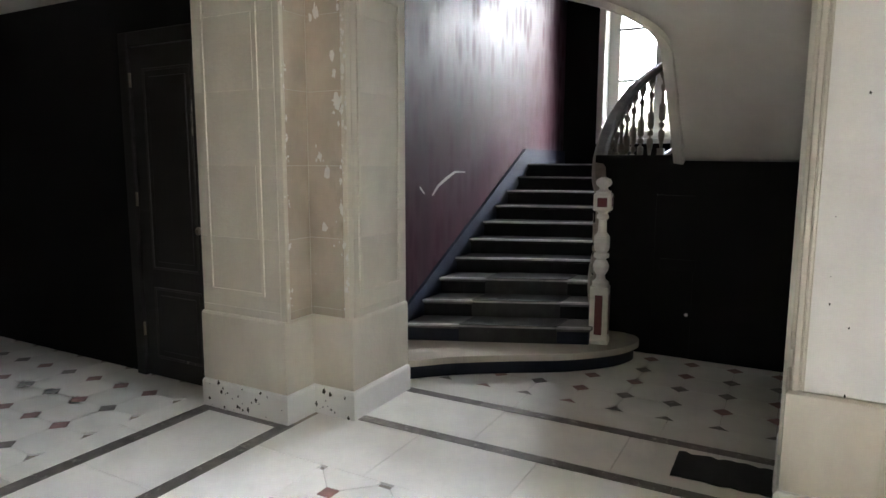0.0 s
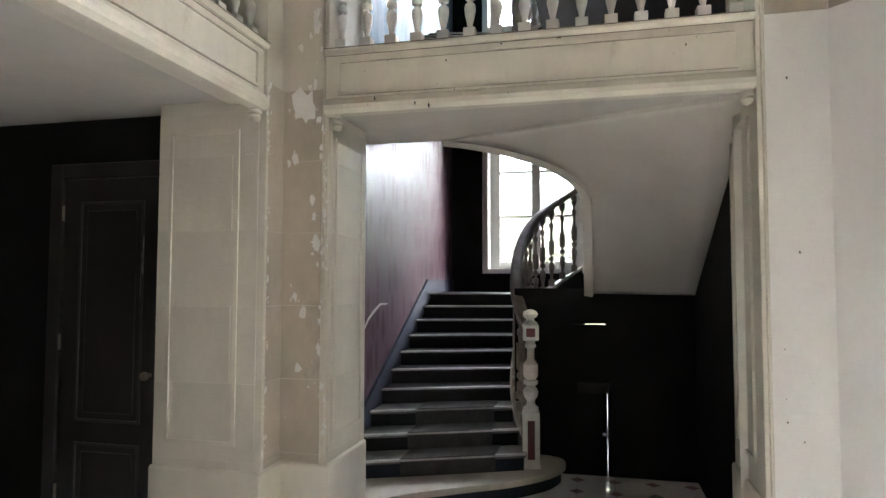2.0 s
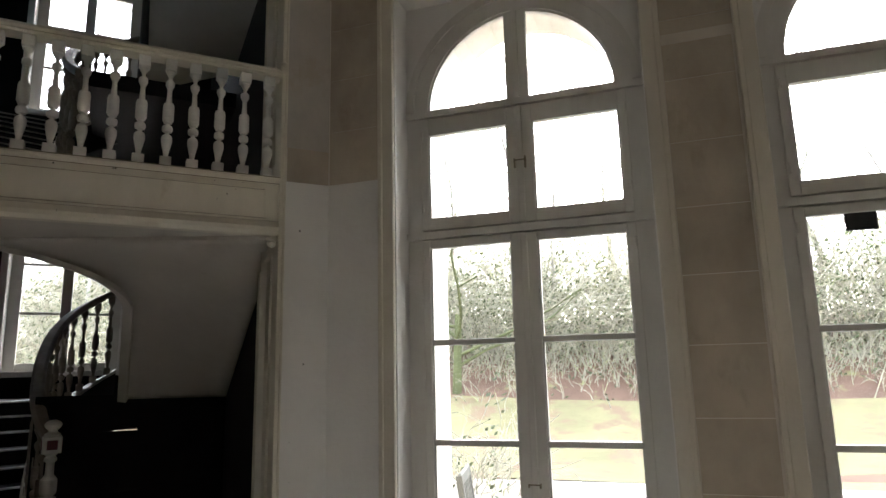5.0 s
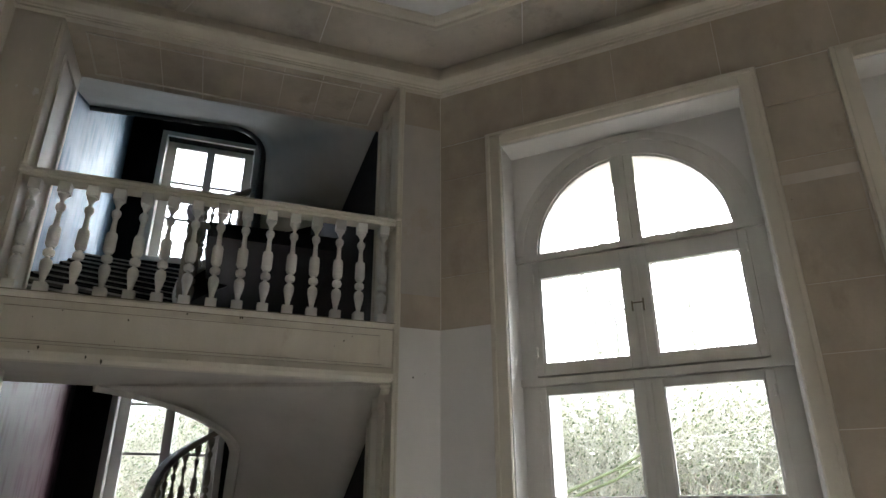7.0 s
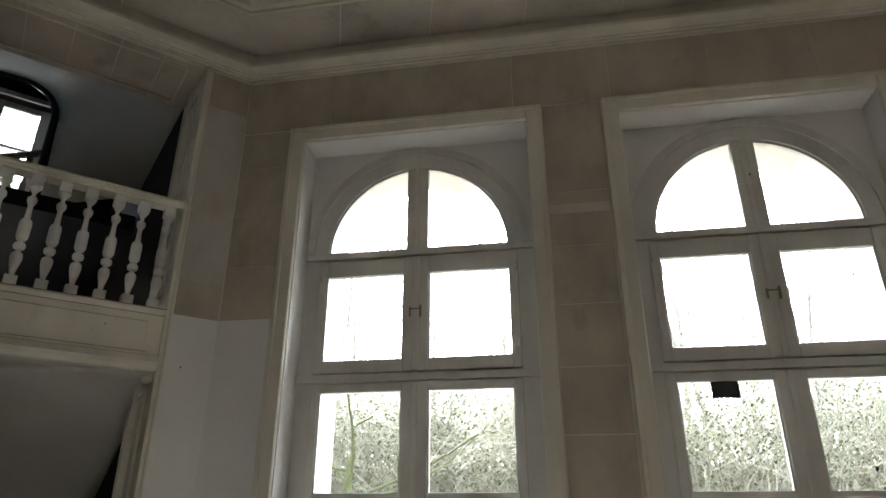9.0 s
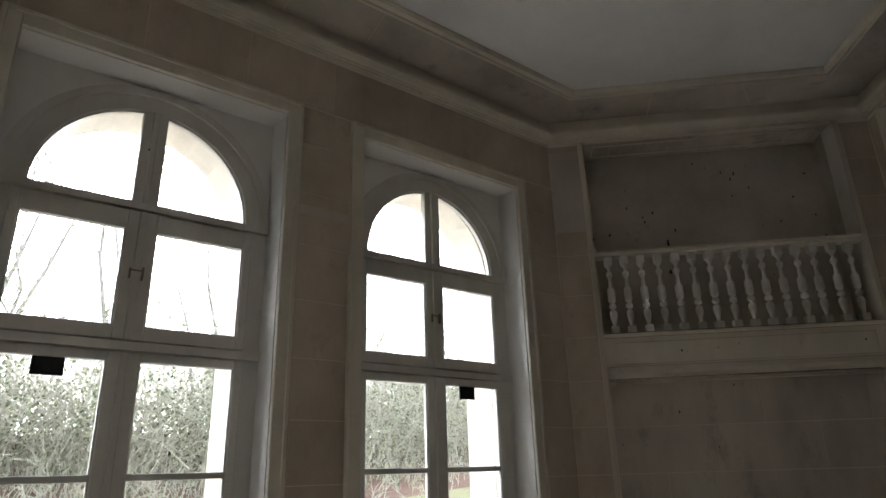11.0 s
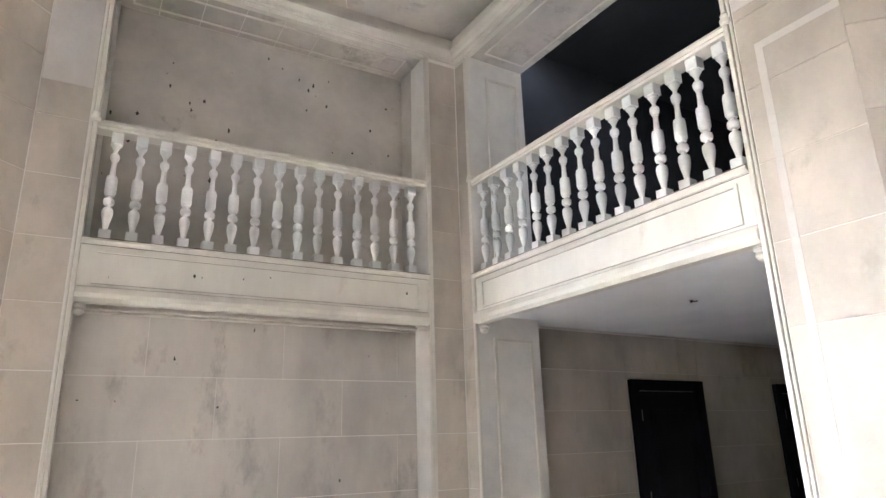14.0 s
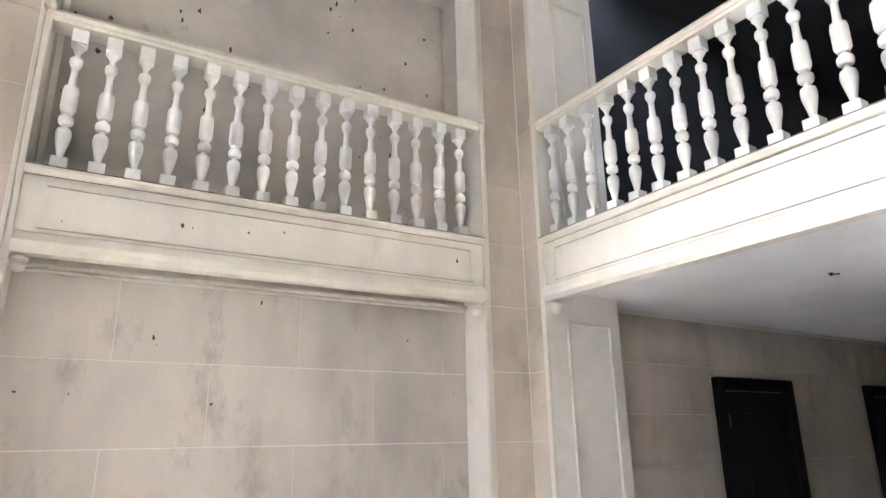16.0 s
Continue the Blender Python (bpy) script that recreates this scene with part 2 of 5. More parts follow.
# ---- the large structure ----
UL, UR = -2.31, -0.16            # jambs of the stair opening
SIDE_A, SIDE_B = 2.40, 4.60      # jambs of the passage openings, along the side walls
THICK, DEEP = 0.62, 0.54         # depth of the walls; of the second passage's wall
WINX = (-2.065, 0.0, 2.065)
WH, WTOP = 0.746, 4.035           # half width and head of a window recess
HALL = [(-3.2, -4.0), (-3.2, 3.2 - M0 / R2), ((-N0 - M0) * R2, (N0 - M0) * R2), (-(N0 / R2 - YW), YW)]
HALL = HALL + [(-x, y) for x, y in HALL[::-1]]
SN = 3.2 / R2 - M0               # where a side wall ends, along it
SIDE_C = 2.47                    # nearer jamb of the second passage
_o, _r = FS @ Vector((0, 0, 0)), FS.to_3x3() @ Vector((1, 0, 0))
SNB = -(3.2 - _o.x) / _r.x
HALL[-2] = (3.2, (FS @ Vector((-SNB, 0, 0))).y)


def strip_wall(name, f, rows, mat, label):
    return thing(name, boxes(f, *rows), mat, label, "wall", kind="structure")


floor_ob = thing("floor", boxes(I4, (-9, 9, -9, 9.5, -0.3, -0.012)), GROUT, "pale marble floor of the hall and passages", "floor", kind="structure")

# stair side and blind side
strip_wall("wall_stair_side", FN, [(-M0 - 0.6, UL, 0.06, THICK, 0, CEIL), (UR, 0.55, 0, THICK, 0, CEIL), (UL, UR, 0, THICK, HEAD, CEIL)], CREAM, "cream painted pier wall with flaking paint")
strip_wall("wall_blind_side", FE, [(-0.55, -UR, 0, THICK, 0, CEIL), (-UL, M0 + 0.6, 0, THICK, 0, CEIL), (-UR, -UL, 0, THICK, HEAD, CEIL),
                                   (-UR, -UL, 0.20, THICK, 0, LEDGE - 0.10), (-UR, -UL, 0.40, THICK, LEDGE - 0.10, HEAD)], JOINT, "tan stone wall with a blind niche")
# passages
strip_wall("wall_passage_side_a", FW, [(SN, SIDE_A, 0, THICK, 0, CEIL), (SIDE_B, N0 + 0.04, 0, THICK, 0, CEIL), (SIDE_A, SIDE_B, 0, THICK, HEAD, CEIL)], CREAM, "cream painted pier wall beside the passage")
strip_wall("wall_passage_side_b", FS, [(-SIDE_C, -SNB, 0, DEEP, 0, CEIL), (-N0 - 0.04, -SIDE_B, 0, DEEP, 0, CEIL), (-SIDE_B, -SIDE_C, 0, DEEP, HEAD, CEIL)], JOINT, "tan painted pier wall beside the passage")


def window_wall():
    bm = bmesh.new()
    xs = [-3.75] + [c + s * WH for c in WINX for s in (-1, 1)] + [3.75]
    for i in range(0, len(xs), 2):
        add_box(bm, FV, xs[i], xs[i + 1], 0, 0.62, 0, CEIL)
    for c in WINX:
        add_box(bm, FV, c - WH, c + WH, 0, 0.62, WTOP, CEIL)
        add_box(bm, FV, c - WH, c + WH, 0.10, 0.62, -0.1, 0.02)
        # outer masonry with an arched head
        pts = [(c - WH, 3.29), (c - 0.62, 3.29)] + [(c - 0.62 * math.cos(a), 3.29 + 0.62 * math.sin(a)) for a in [math.pi * k / 20 for k in range(1, 20)]] + [(c + 0.62, 3.29), (c + WH, 3.29), (c + WH, WTOP), (c - WH, WTOP)]
        add_prism(bm, FV, pts, 0.30, 0.60)
        add_box(bm, FV, c - WH, c - 0.62, 0.30, 0.60, 0.02, 3.29)
        add_box(bm, FV, c + 0.62, c + WH, 0.30, 0.60, 0.02, 3.29)
    return thing("wall_windows", bm, JOINT, "tan painted wall with three tall windows", "wall", kind="structure")


window_wall()
strip_wall("wall_back_left", I4, [(-3.6, -3.2, -4.3, HALL[1][1] - 0.12, 0, CEIL)], CREAM, "plain cream wall")
strip_wall("wall_back_right", I4, [(3.2, 3.6, -4.3, HALL[-2][1] - 0.12, 0, CEIL)], JOINT, "plain tan wall")
strip_wall("wall_back", I4, [(-3.2, 3.2, -4.3, -4.0, 0, CEIL)], CREAM, "plain cream wall")

# ceiling of the hall, in one mesh with its panel moulding and cornice
bm = bmesh.new()
add_plate(bm, I4, [(x * 1.12, y * 1.12 + 0.05) for x, y in HALL][::-1], CEIL, CEIL + 0.2)
thing("ceiling", bm, CEILING, "white painted ceiling with a moulded panel", "ceiling", kind="structure")
path = [(x, y, 0) for x, y in HALL]
bm = bmesh.new()
add_sweep(bm, path, [(-0.02, 4.592), (0.018, 4.592), (0.018, 4.604), (0.030, 4.608), (0.034, 4.618), (0.062, 4.626), (0.092, 4.650), (0.096, 4.672), (0.070, 4.674), (0.066, 4.690), (0.036, 4.700), (0.030, 4.81), (-0.02, 4.81)], closed=True)
thing("cornice_trim", bm, CREAM, "cream plaster cornice round the hall", "cornice", kind="structure")


def inset(poly, d):
    out = []
    n = len(poly)
    for i, p in enumerate(poly):
        a, b = Vector(poly[i - 1]), Vector(poly[(i + 1) % n])
        p = Vector(p)
        d1, d2 = (p - a).normalized(), (b - p).normalized()
        s = Vector((d1.y, -d1.x)) + Vector((d2.y, -d2.x))
        out.append(tuple(p + s / (s.length_squared / 2) * d))
    return out


# stone-coloured border between the cornice and the panel
_out, _in = inset(HALL, 0.02), inset(HALL, 0.47)
bm = bmesh.new()
for k in range(len(HALL)):
    a0, a1, b0, b1 = (Vector((*v, 4.795)) for v in (_out[k], _out[(k + 1) % len(HALL)], _in[k], _in[(k + 1) % len(HALL)]))
    n = max(2, round((b1 - b0).length / 0.62))
    for m in range(n):
        e0, e1 = m / n + (0.0025 / (b1 - b0).length if m else 0), (m + 1) / n - (0.0025 / (b1 - b0).length if m < n - 1 else 0)
        q = [a0.lerp(a1, e0), a0.lerp(a1, e1), b0.lerp(b1, e1), b0.lerp(b1, e0)]
        lo, hi = [bm.verts.new(v) for v in q], [bm.verts.new(v + Vector((0, 0, 0.0065))) for v in q]
        bm.faces.new(lo)
        bm.faces.new(hi[::-1])
        for c in range(4):
            bm.faces.new((lo[c], hi[c], hi[(c + 1) % 4], lo[(c + 1) % 4]))
thing("ceiling_border", bm, SMUDGED, "tan stone-coloured border round the ceiling panel", "ceiling", kind="structure")
bm = bmesh.new()
add_sweep(bm, [(x, y, 0) for x, y in inset(HALL, 0.45)], [(0, 4.81), (0, 4.765), (0.012, 4.755), (0.03, 4.755), (0.034, 4.772), (0.05, 4.772), (0.056, 4.752), (0.085, 4.760), (0.095, 4.785), (0.095, 4.81)], closed=True)
thing("ceiling_panel_trim", bm, CREAM, "moulded plaster frame on the ceiling", "moulding", kind="structure")


def beam(name, f, u0, u1, label):
    """A panelled balcony front with its sill and mouldings."""
    ob = empty(name, f @ pose((u0 + u1) / 2, 0, EYE_BEAM), label, "balcony front", kind="structure")
    inv = ob.matrix_world.inverted() @ f
    part("body", boxes(inv, (u0, u1, 0.0, 0.20, 2.50, LEDGE - 0.025)), CREAM, ob)
    bm = bmesh.new()
    p0, p1 = inv @ Vector((u0, 0, 0)), inv @ Vector((u1, 0, 0))
    add_sweep(bm, [p0, p1], [(-0.05, 2.455), (0.012, 2.455), (0.035, 2.475), (0.035, 2.50), (0.015, 2.53), (0.006, 2.54), (-0.01, 2.54)])
    part("lower_moulding", bm, CREAM, ob)
    bm = bmesh.new()
    add_sweep(bm, [p0, p1], [(-0.20, LEDGE - 0.03), (0.02, LEDGE - 0.03), (0.035, LEDGE - 0.015), (0.035, LEDGE), (-0.20, LEDGE)])
    part("sill", bm, CREAM, ob)
    bm = bmesh.new()
    a0, a1, z0, z1 = u0 + 0.07, u1 - 0.07, 2.560, LEDGE - 0.06
    for r in ((a0, a1, -0.012, 0.01, z0, z0 + 0.014), (a0, a1, -0.012, 0.01, z1 - 0.014, z1), (a0, a0 + 0.014, -0.012, 0.01, z0 + 0.014, z1 - 0.014), (a1 - 0.014, a1, -0.012, 0.01, z0 + 0.014, z1 - 0.014)):
        add_box(bm, inv, *r)
    part("panel_bead", bm, CREAM, ob)
    # dark strips: shadow lines put into colour, with grime, along the mouldings' corners
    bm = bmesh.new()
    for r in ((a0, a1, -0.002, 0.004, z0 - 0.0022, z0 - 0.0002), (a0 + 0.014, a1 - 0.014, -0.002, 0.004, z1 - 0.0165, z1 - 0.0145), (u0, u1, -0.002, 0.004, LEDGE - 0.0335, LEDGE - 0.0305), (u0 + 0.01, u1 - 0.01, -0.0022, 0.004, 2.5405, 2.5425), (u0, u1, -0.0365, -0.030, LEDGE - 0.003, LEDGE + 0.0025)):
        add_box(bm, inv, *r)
    part("shadow_grime_line", bm, SHADEGRIME, ob, "dark shadow lines and grime along the mouldings")
    return ob


beam("balcony_front_stair", FN, UL, UR, "cream panelled balcony front over the stair opening")
beam("balcony_front_blind", FE, -UR, -UL, "cream panelled balcony front of the blind niche")
beam("balcony_front_passage_a", FW, SIDE_A, SIDE_B, "cream panelled balcony front over the passage")
beam("balcony_front_passage_b", FS, -SIDE_B, -SIDE_C, "cream panelled balcony front over the passage")

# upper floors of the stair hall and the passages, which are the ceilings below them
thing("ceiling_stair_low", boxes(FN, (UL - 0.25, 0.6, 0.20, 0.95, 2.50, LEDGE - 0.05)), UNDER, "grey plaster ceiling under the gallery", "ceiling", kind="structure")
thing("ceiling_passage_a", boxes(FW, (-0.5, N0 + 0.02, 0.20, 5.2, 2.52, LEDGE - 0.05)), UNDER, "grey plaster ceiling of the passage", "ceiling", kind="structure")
thing("ceiling_passage_b", boxes(FS, (-N0 - 0.02, 0.5, 0.20, 5.2, 2.52, LEDGE - 0.05)), CEILING, "grey plaster ceiling of the passage", "ceiling", kind="structure")
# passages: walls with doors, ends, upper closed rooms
strip_wall("wall_passage_a_door", FW, [(N0 + 0.02, N0 + 0.3, THICK, 5.4, 0, 5.6)], NEARBLACK, "dark wall of the passage")
strip_wall("wall_passage_a_end", FW, [(-0.8, N0 + 0.3, 5.2, 5.5, 0, 5.6)], NEARBLACK, "dark end wall of the passage")
strip_wall("wall_passage_a_near", FW, [(-0.8, -0.5, 0.9, 5.2, 0, 5.6)], NEARBLACK, "dark wall of the passage")
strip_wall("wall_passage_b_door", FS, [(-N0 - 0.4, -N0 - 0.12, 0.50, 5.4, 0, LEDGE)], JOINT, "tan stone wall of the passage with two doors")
strip_wall("wall_passage_b_end", FS, [(-N0 - 0.3, 0.8, 5.2, 5.5, 0, 5.6)], NEARBLACK, "dark end wall of the passage")
strip_wall("wall_passage_b_near", FS, [(0.5, 0.8, 0.9, 5.2, 0, 5.6)], NEARBLACK, "dark wall of the passage")
strip_wall("wall_passage_b_upper", FS, [(-N0 - 0.3, -N0 - 0.02, 0.50, 5.4, LEDGE, 5.6)], NEARBLACK, "dark wall of the upper gallery")
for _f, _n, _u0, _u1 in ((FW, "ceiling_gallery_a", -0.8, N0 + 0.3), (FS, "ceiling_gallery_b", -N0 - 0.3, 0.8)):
    thing(_n, boxes(_f, (_u0, _u1, THICK, 5.5, 5.0, 5.2)), NEARBLACK, "dark ceiling of the upper gallery", "ceiling", kind="structure")

# stair hall
SL, SR, SB = -2.67, -0.13, 4.78    # left wall, right wall and back wall
STOREY = 2.89
strip_wall("wall_stair_left", FN, [(SL - 0.3, SL, THICK, SB, 0, 7.2)], PURPLE, "dark purple wallpapered wall with scratches")
thing("wallpaper_upper", boxes(FN, (SL, SL + 0.004, THICK, SB, 3.3, 7.2)), GREYPAPER, "pale blue-grey wallpaper of the upper stair wall", "wallpaper", kind="structure")
strip_wall("wall_stair_right", FN, [(SR, SR + 0.3, THICK, SB + 0.4, 0, 7.2)], NEARBLACK, "unlit wall of the stair hall, coloured near-black")
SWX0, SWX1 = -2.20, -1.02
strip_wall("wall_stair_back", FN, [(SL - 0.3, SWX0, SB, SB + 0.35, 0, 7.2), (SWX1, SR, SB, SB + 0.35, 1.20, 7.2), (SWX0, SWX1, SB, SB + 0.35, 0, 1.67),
                                   (SWX0, SWX1, SB, SB + 0.35, 3.62, 4.76), (SWX0, SWX1, SB, SB + 0.35, 6.63, 7.2)], NEARBLACK, "unlit back wall of the stair hall, coloured near-black")
thing("ceiling_stair_high", boxes(FN, (SL - 0.3, SR + 0.3, THICK, SB + 0.4, 7.2, 7.4)), NEARBLACK, "dark ceiling of the stair hall", "ceiling", kind="structure")
strip_wall("wall_stair_over", FN, [(SL - 0.3, SR + 0.3, 0.05, THICK, CEIL + 0.21, 7.2)], NEARBLACK, "dark wall over the gallery opening")


# ---- staircase ----
RISE, SLAB = 0.129, 0.14
NL = [1.15 + 0.27 * k for k in range(10)]
NR = [1.69 + 0.237 * k for k in range(10)]
UE = [-1.43, -1.50, -1.53, -1.55, -1.57, -1.57, -1.56, -1.54, -1.50, -1.44]


def staircase(dz, full):
    ob = empty("staircase", FN @ pose(-2, 2, dz), "dark painted winding staircase with a worn grey carpet" if full else "dark upper flight of the winding staircase", "staircase", kind="structure")
    inv = ob.matrix_world.inverted() @ FN @ pose(0, 0, dz)
    for k in range(10):
        z = SLAB + RISE * (k + 1)
        nl, nr, ue = NL[k], NR[k], UE[k]
        l2, r2 = (NL[k + 1], NR[k + 1]) if k < 9 else (SB, SB)
        bm = bmesh.new()
        add_plate(bm, inv, [(SL + 0.001, nl), (ue, nr), (ue, r2 + 0.02), (SL + 0.001, l2 + 0.02)], z - RISE - 0.004, z - 0.03)
        step = part("step", bm, BLUE if k == 0 else STEP, ob)
        bm = bmesh.new()
        add_plate(bm, inv, [(SL + 0.001, nl - 0.025), (ue + 0.02, nr - 0.025), (ue + 0.02, r2 + 0.02), (SL + 0.001, l2 + 0.02)], z - 0.03, z)
        bmesh.ops.bevel(bm, geom=bm.edges[:], offset=0.006, segments=1, affect="EDGES")
        part("tread", bm, WORN if k < 3 else STEP, ob)
        bm = bmesh.new()
        add_plate(bm, inv, [(SL + 0.03, nl - 0.028), (ue + 0.02, nr - 0.028), (ue + 0.02, nr + 0.012), (SL + 0.03, nl + 0.012)], z - 0.012, z + 0.002)
        part("nosing", bm, NOSING, ob, "worn pale tread edge")
        if k < 3 and full:
            a = 0.36
            bm = bmesh.new()
            p, q = Vector((SL, nl, 0)), Vector((ue, nr, 0))
            c0, c1 = p.lerp(q, 0.32), p.lerp(q, 0.84)
            d0, d1 = Vector((SL, l2, 0)).lerp(Vector((ue, r2, 0)), 0.32), Vector((SL, l2, 0)).lerp(Vector((ue, r2, 0)), 0.84)
            add_plate(bm, inv, [(c0.x, c0.y - 0.032), (c1.x, c1.y - 0.032), (d1.x, d1.y), (d0.x, d0.y)], z + 0.001, z + 0.009)
            add_plate(bm, inv, [(c0.x, c0.y - 0.034), (c1.x, c1.y - 0.034), (c1.x, c1.y - 0.024), (c0.x, c0.y - 0.024)], z - RISE + 0.008, z + 0.009)
            part("carpet", bm, CARPET, ob, "threadbare grey carpet")
    # landing
    zl = SLAB + RISE * 10
    part("landing", boxes(inv, (SL, SR, NR[9] + 0.2, SB, zl - 0.15, zl - 0.002), (-1.40, SR, 2.26, NR[9] + 0.2, zl - 0.15, zl - 0.002)), STEP, ob)
    return ob


def bottom_slab():
    ob = empty("bottom_step", FN @ pose(-2, 1.4, 0), "rounded cream stone bottom step with a blue riser", "step", kind="structure")
    inv = ob.matrix_world.inverted() @ FN
    base = [(SL, 0.56), (-2.40, 0.75), (-2.17, 0.98), (-1.85, 1.21), (-1.51, 1.43), (-1.27, 1.68), (-1.18, 1.88), (-1.175, 2.02), (-1.25, 2.11), (-1.40, 2.14)]

    def smooth(pts, n=5):
        out = []
        for i in range(len(pts) - 1):
            p0, p1, p2, p3 = (Vector(pts[max(0, min(len(pts) - 1, i + d))]) for d in (-1, 0, 1, 2))
            for k in range(n):
                s = k / n
                out.append(tuple(0.5 * (2 * p1 + (p2 - p0) * s + (2 * p0 - 5 * p1 + 4 * p2 - p3) * s * s + (3 * p1 - p0 - 3 * p2 + p3) * s ** 3)))
        return out + [tuple(pts[-1])]
    edge = smooth(base)
    bm = bmesh.new()
    add_plate(bm, inv, edge + [(-1.6, 2.2), (SL, 1.6)], 0.0, SLAB - 0.045)
    part("riser", bm, BLUE, ob, "chipped dark blue riser")
    bm = bmesh.new()
    wide = []
    for i, p in enumerate(edge):
        q0, q1 = Vector(edge[max(0, i - 1)]), Vector(edge[min(len(edge) - 1, i + 1)])
        d = (q1 - q0).normalized()
        wide.append((p[0] + d.y * 0.035, p[1] - d.x * 0.035))
    add_plate(bm, inv, wide + [(-1.6, 2.2), (SL, 1.6)], SLAB - 0.045, SLAB)
    es = [e for e in bm.edges if abs(e.verts[0].co.z - e.verts[1].co.z) < 1e-5]
    bmesh.ops.bevel(bm, geom=es, offset=0.014, segments=3, affect="EDGES")
    part("tread", bm, TREADSTONE, ob, "cream stone tread with a rounded edge")


bottom_slab()
staircase(0, True)
staircase(STOREY, False)


def soffit(dz, mat):
    """The sloping underside of the returning flight, with its rounded free edge."""
    bm = bmesh.new()
    rows = []
    K = 40
    for i in range(K + 1):
        s = i / K
        left = Vector((-0.93 - 0.95 * max(0.0, 1 - s / 0.45) ** 2.0, 0.94 + 1.22 * s, 2.49 - 1.03 * s ** 1.3))
        right = Vector((SR, 0.20 + 1.96 * s, 2.47 - 1.02 * s))
        rows.append([tuple(left.lerp(right, j / 8)) for j in range(9)])
    lo = [[bm.verts.new(FN @ Vector((u, w, z + dz))) for u, w, z in r] for r in rows]
    hi = [[bm.verts.new(FN @ Vector((u, w, z + dz + 0.22))) for u, w, z in r] for r in rows]
    for a, b in ((lo, 1), (hi, -1)):
        for i in range(K):
            for j in range(8):
                q = (a[i][j], a[i][j + 1], a[i + 1][j + 1], a[i + 1][j])
                bm.faces.new(q[::b]).smooth = True
    for i in range(K):
        bm.faces.new((lo[i][0], lo[i + 1][0], hi[i + 1][0], hi[i][0]))
        bm.faces.new((lo[i][8], hi[i][8], hi[i + 1][8], lo[i + 1][8]))
    for i in (0, K):
        for j in range(8):
            bm.faces.new((lo[i][j], lo[i][j + 1], hi[i][j + 1], hi[i][j]))
    ob = thing("stair_soffit", bm, mat, "smooth plaster underside of the upper stair flight", "ceiling", kind="structure")
    bm = bmesh.new()
    pts = [FN @ Vector((r[0][0], r[0][1], r[0][2] + dz)) for r in rows]
    add_sweep(bm, pts, [(-0.05, -0.02), (0.015, -0.03), (0.03, 0.0), (0.03, 0.23), (-0.05, 0.23)])
    part("edge_moulding", bm, mat, ob)


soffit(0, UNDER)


def upper_soffit():
    """The plaster underside of the top flight, with a dark rounded edge."""
    rows = []
    K = 36
    for i in range(K + 1):
        s = i / K
        if s < 0.4:
            left = Vector((SL + 1.38 * s / 0.4, 2.5, 5.50 + 0.06 * s / 0.4))
        else:
            a = min(1.0, (s - 0.4) / 0.3) * math.pi / 2
            left = Vector((SL + 1.38 + 0.33 * math.sin(a), 2.5, 5.56 - 0.33 * (1 - math.cos(a)) - max(0.0, s - 0.7) / 0.3 * 0.95))
        e = max(0.0, (s - 0.35) / 0.65)
        front = Vector((max(left.x, left.x + (SR - left.x) * min(1.0, e * 2.2)), 0.64 + 1.86 * max(0.0, e - 0.45) / 0.55, 4.84 - 0.20 * e))
        rows.append([tuple(left.lerp(front, j / 8)) for j in range(9)])
    bm = bmesh.new()
    lo = [[bm.verts.new(FN @ Vector(q)) for q in r] for r in rows]
    hi = [[bm.verts.new(FN @ (Vector(q) + Vector((0, 0, 0.16)))) for q in r] for r in rows]
    for a, b in ((lo, 1), (hi, -1)):
        for i in range(K):
            for j in range(8):
                bm.faces.new((a[i][j], a[i][j + 1], a[i + 1][j + 1], a[i + 1][j])[::b]).smooth = True
    for i in range(K):
        bm.faces.new((lo[i][0], lo[i + 1][0], hi[i + 1][0], hi[i][0]))
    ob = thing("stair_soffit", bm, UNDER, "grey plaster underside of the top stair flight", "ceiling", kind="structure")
    V = [FN @ Vector(r[0]) for r in rows]
    me = tube_mesh([(a, b, 0.045, 0.045) for a, b in zip(V, V[1:])], 8)
    me.materials.append(DARKWOOD)
    o = new("edge_moulding", me)
    o.parent = ob
    tagged(o, "dark chipped edge moulding")


def tube_mesh(segs, sides=4):
    """Rods and branches: (start, end, radius, radius) each as a tapered tube."""
    V, F = [], []
    for a, b, ra, rb in segs:
        d = (b - a).normalized()
        s = d.orthogonal().normalized()
        t = d.cross(s)
        o = len(V)
        for p, r in ((a, ra), (b, rb)):
            for k in range(sides):
                w = 2 * math.pi * k / sides
                V.append(p + (s * math.cos(w) + t * math.sin(w)) * r)
        F += [(o + k, o + (k + 1) % sides, o + sides + (k + 1) % sides, o + sides + k) for k in range(sides)]
    me = bpy.data.meshes.new("branches")
    me.from_pydata([tuple(v) for v in V], [], F)
    return me


upper_soffit()


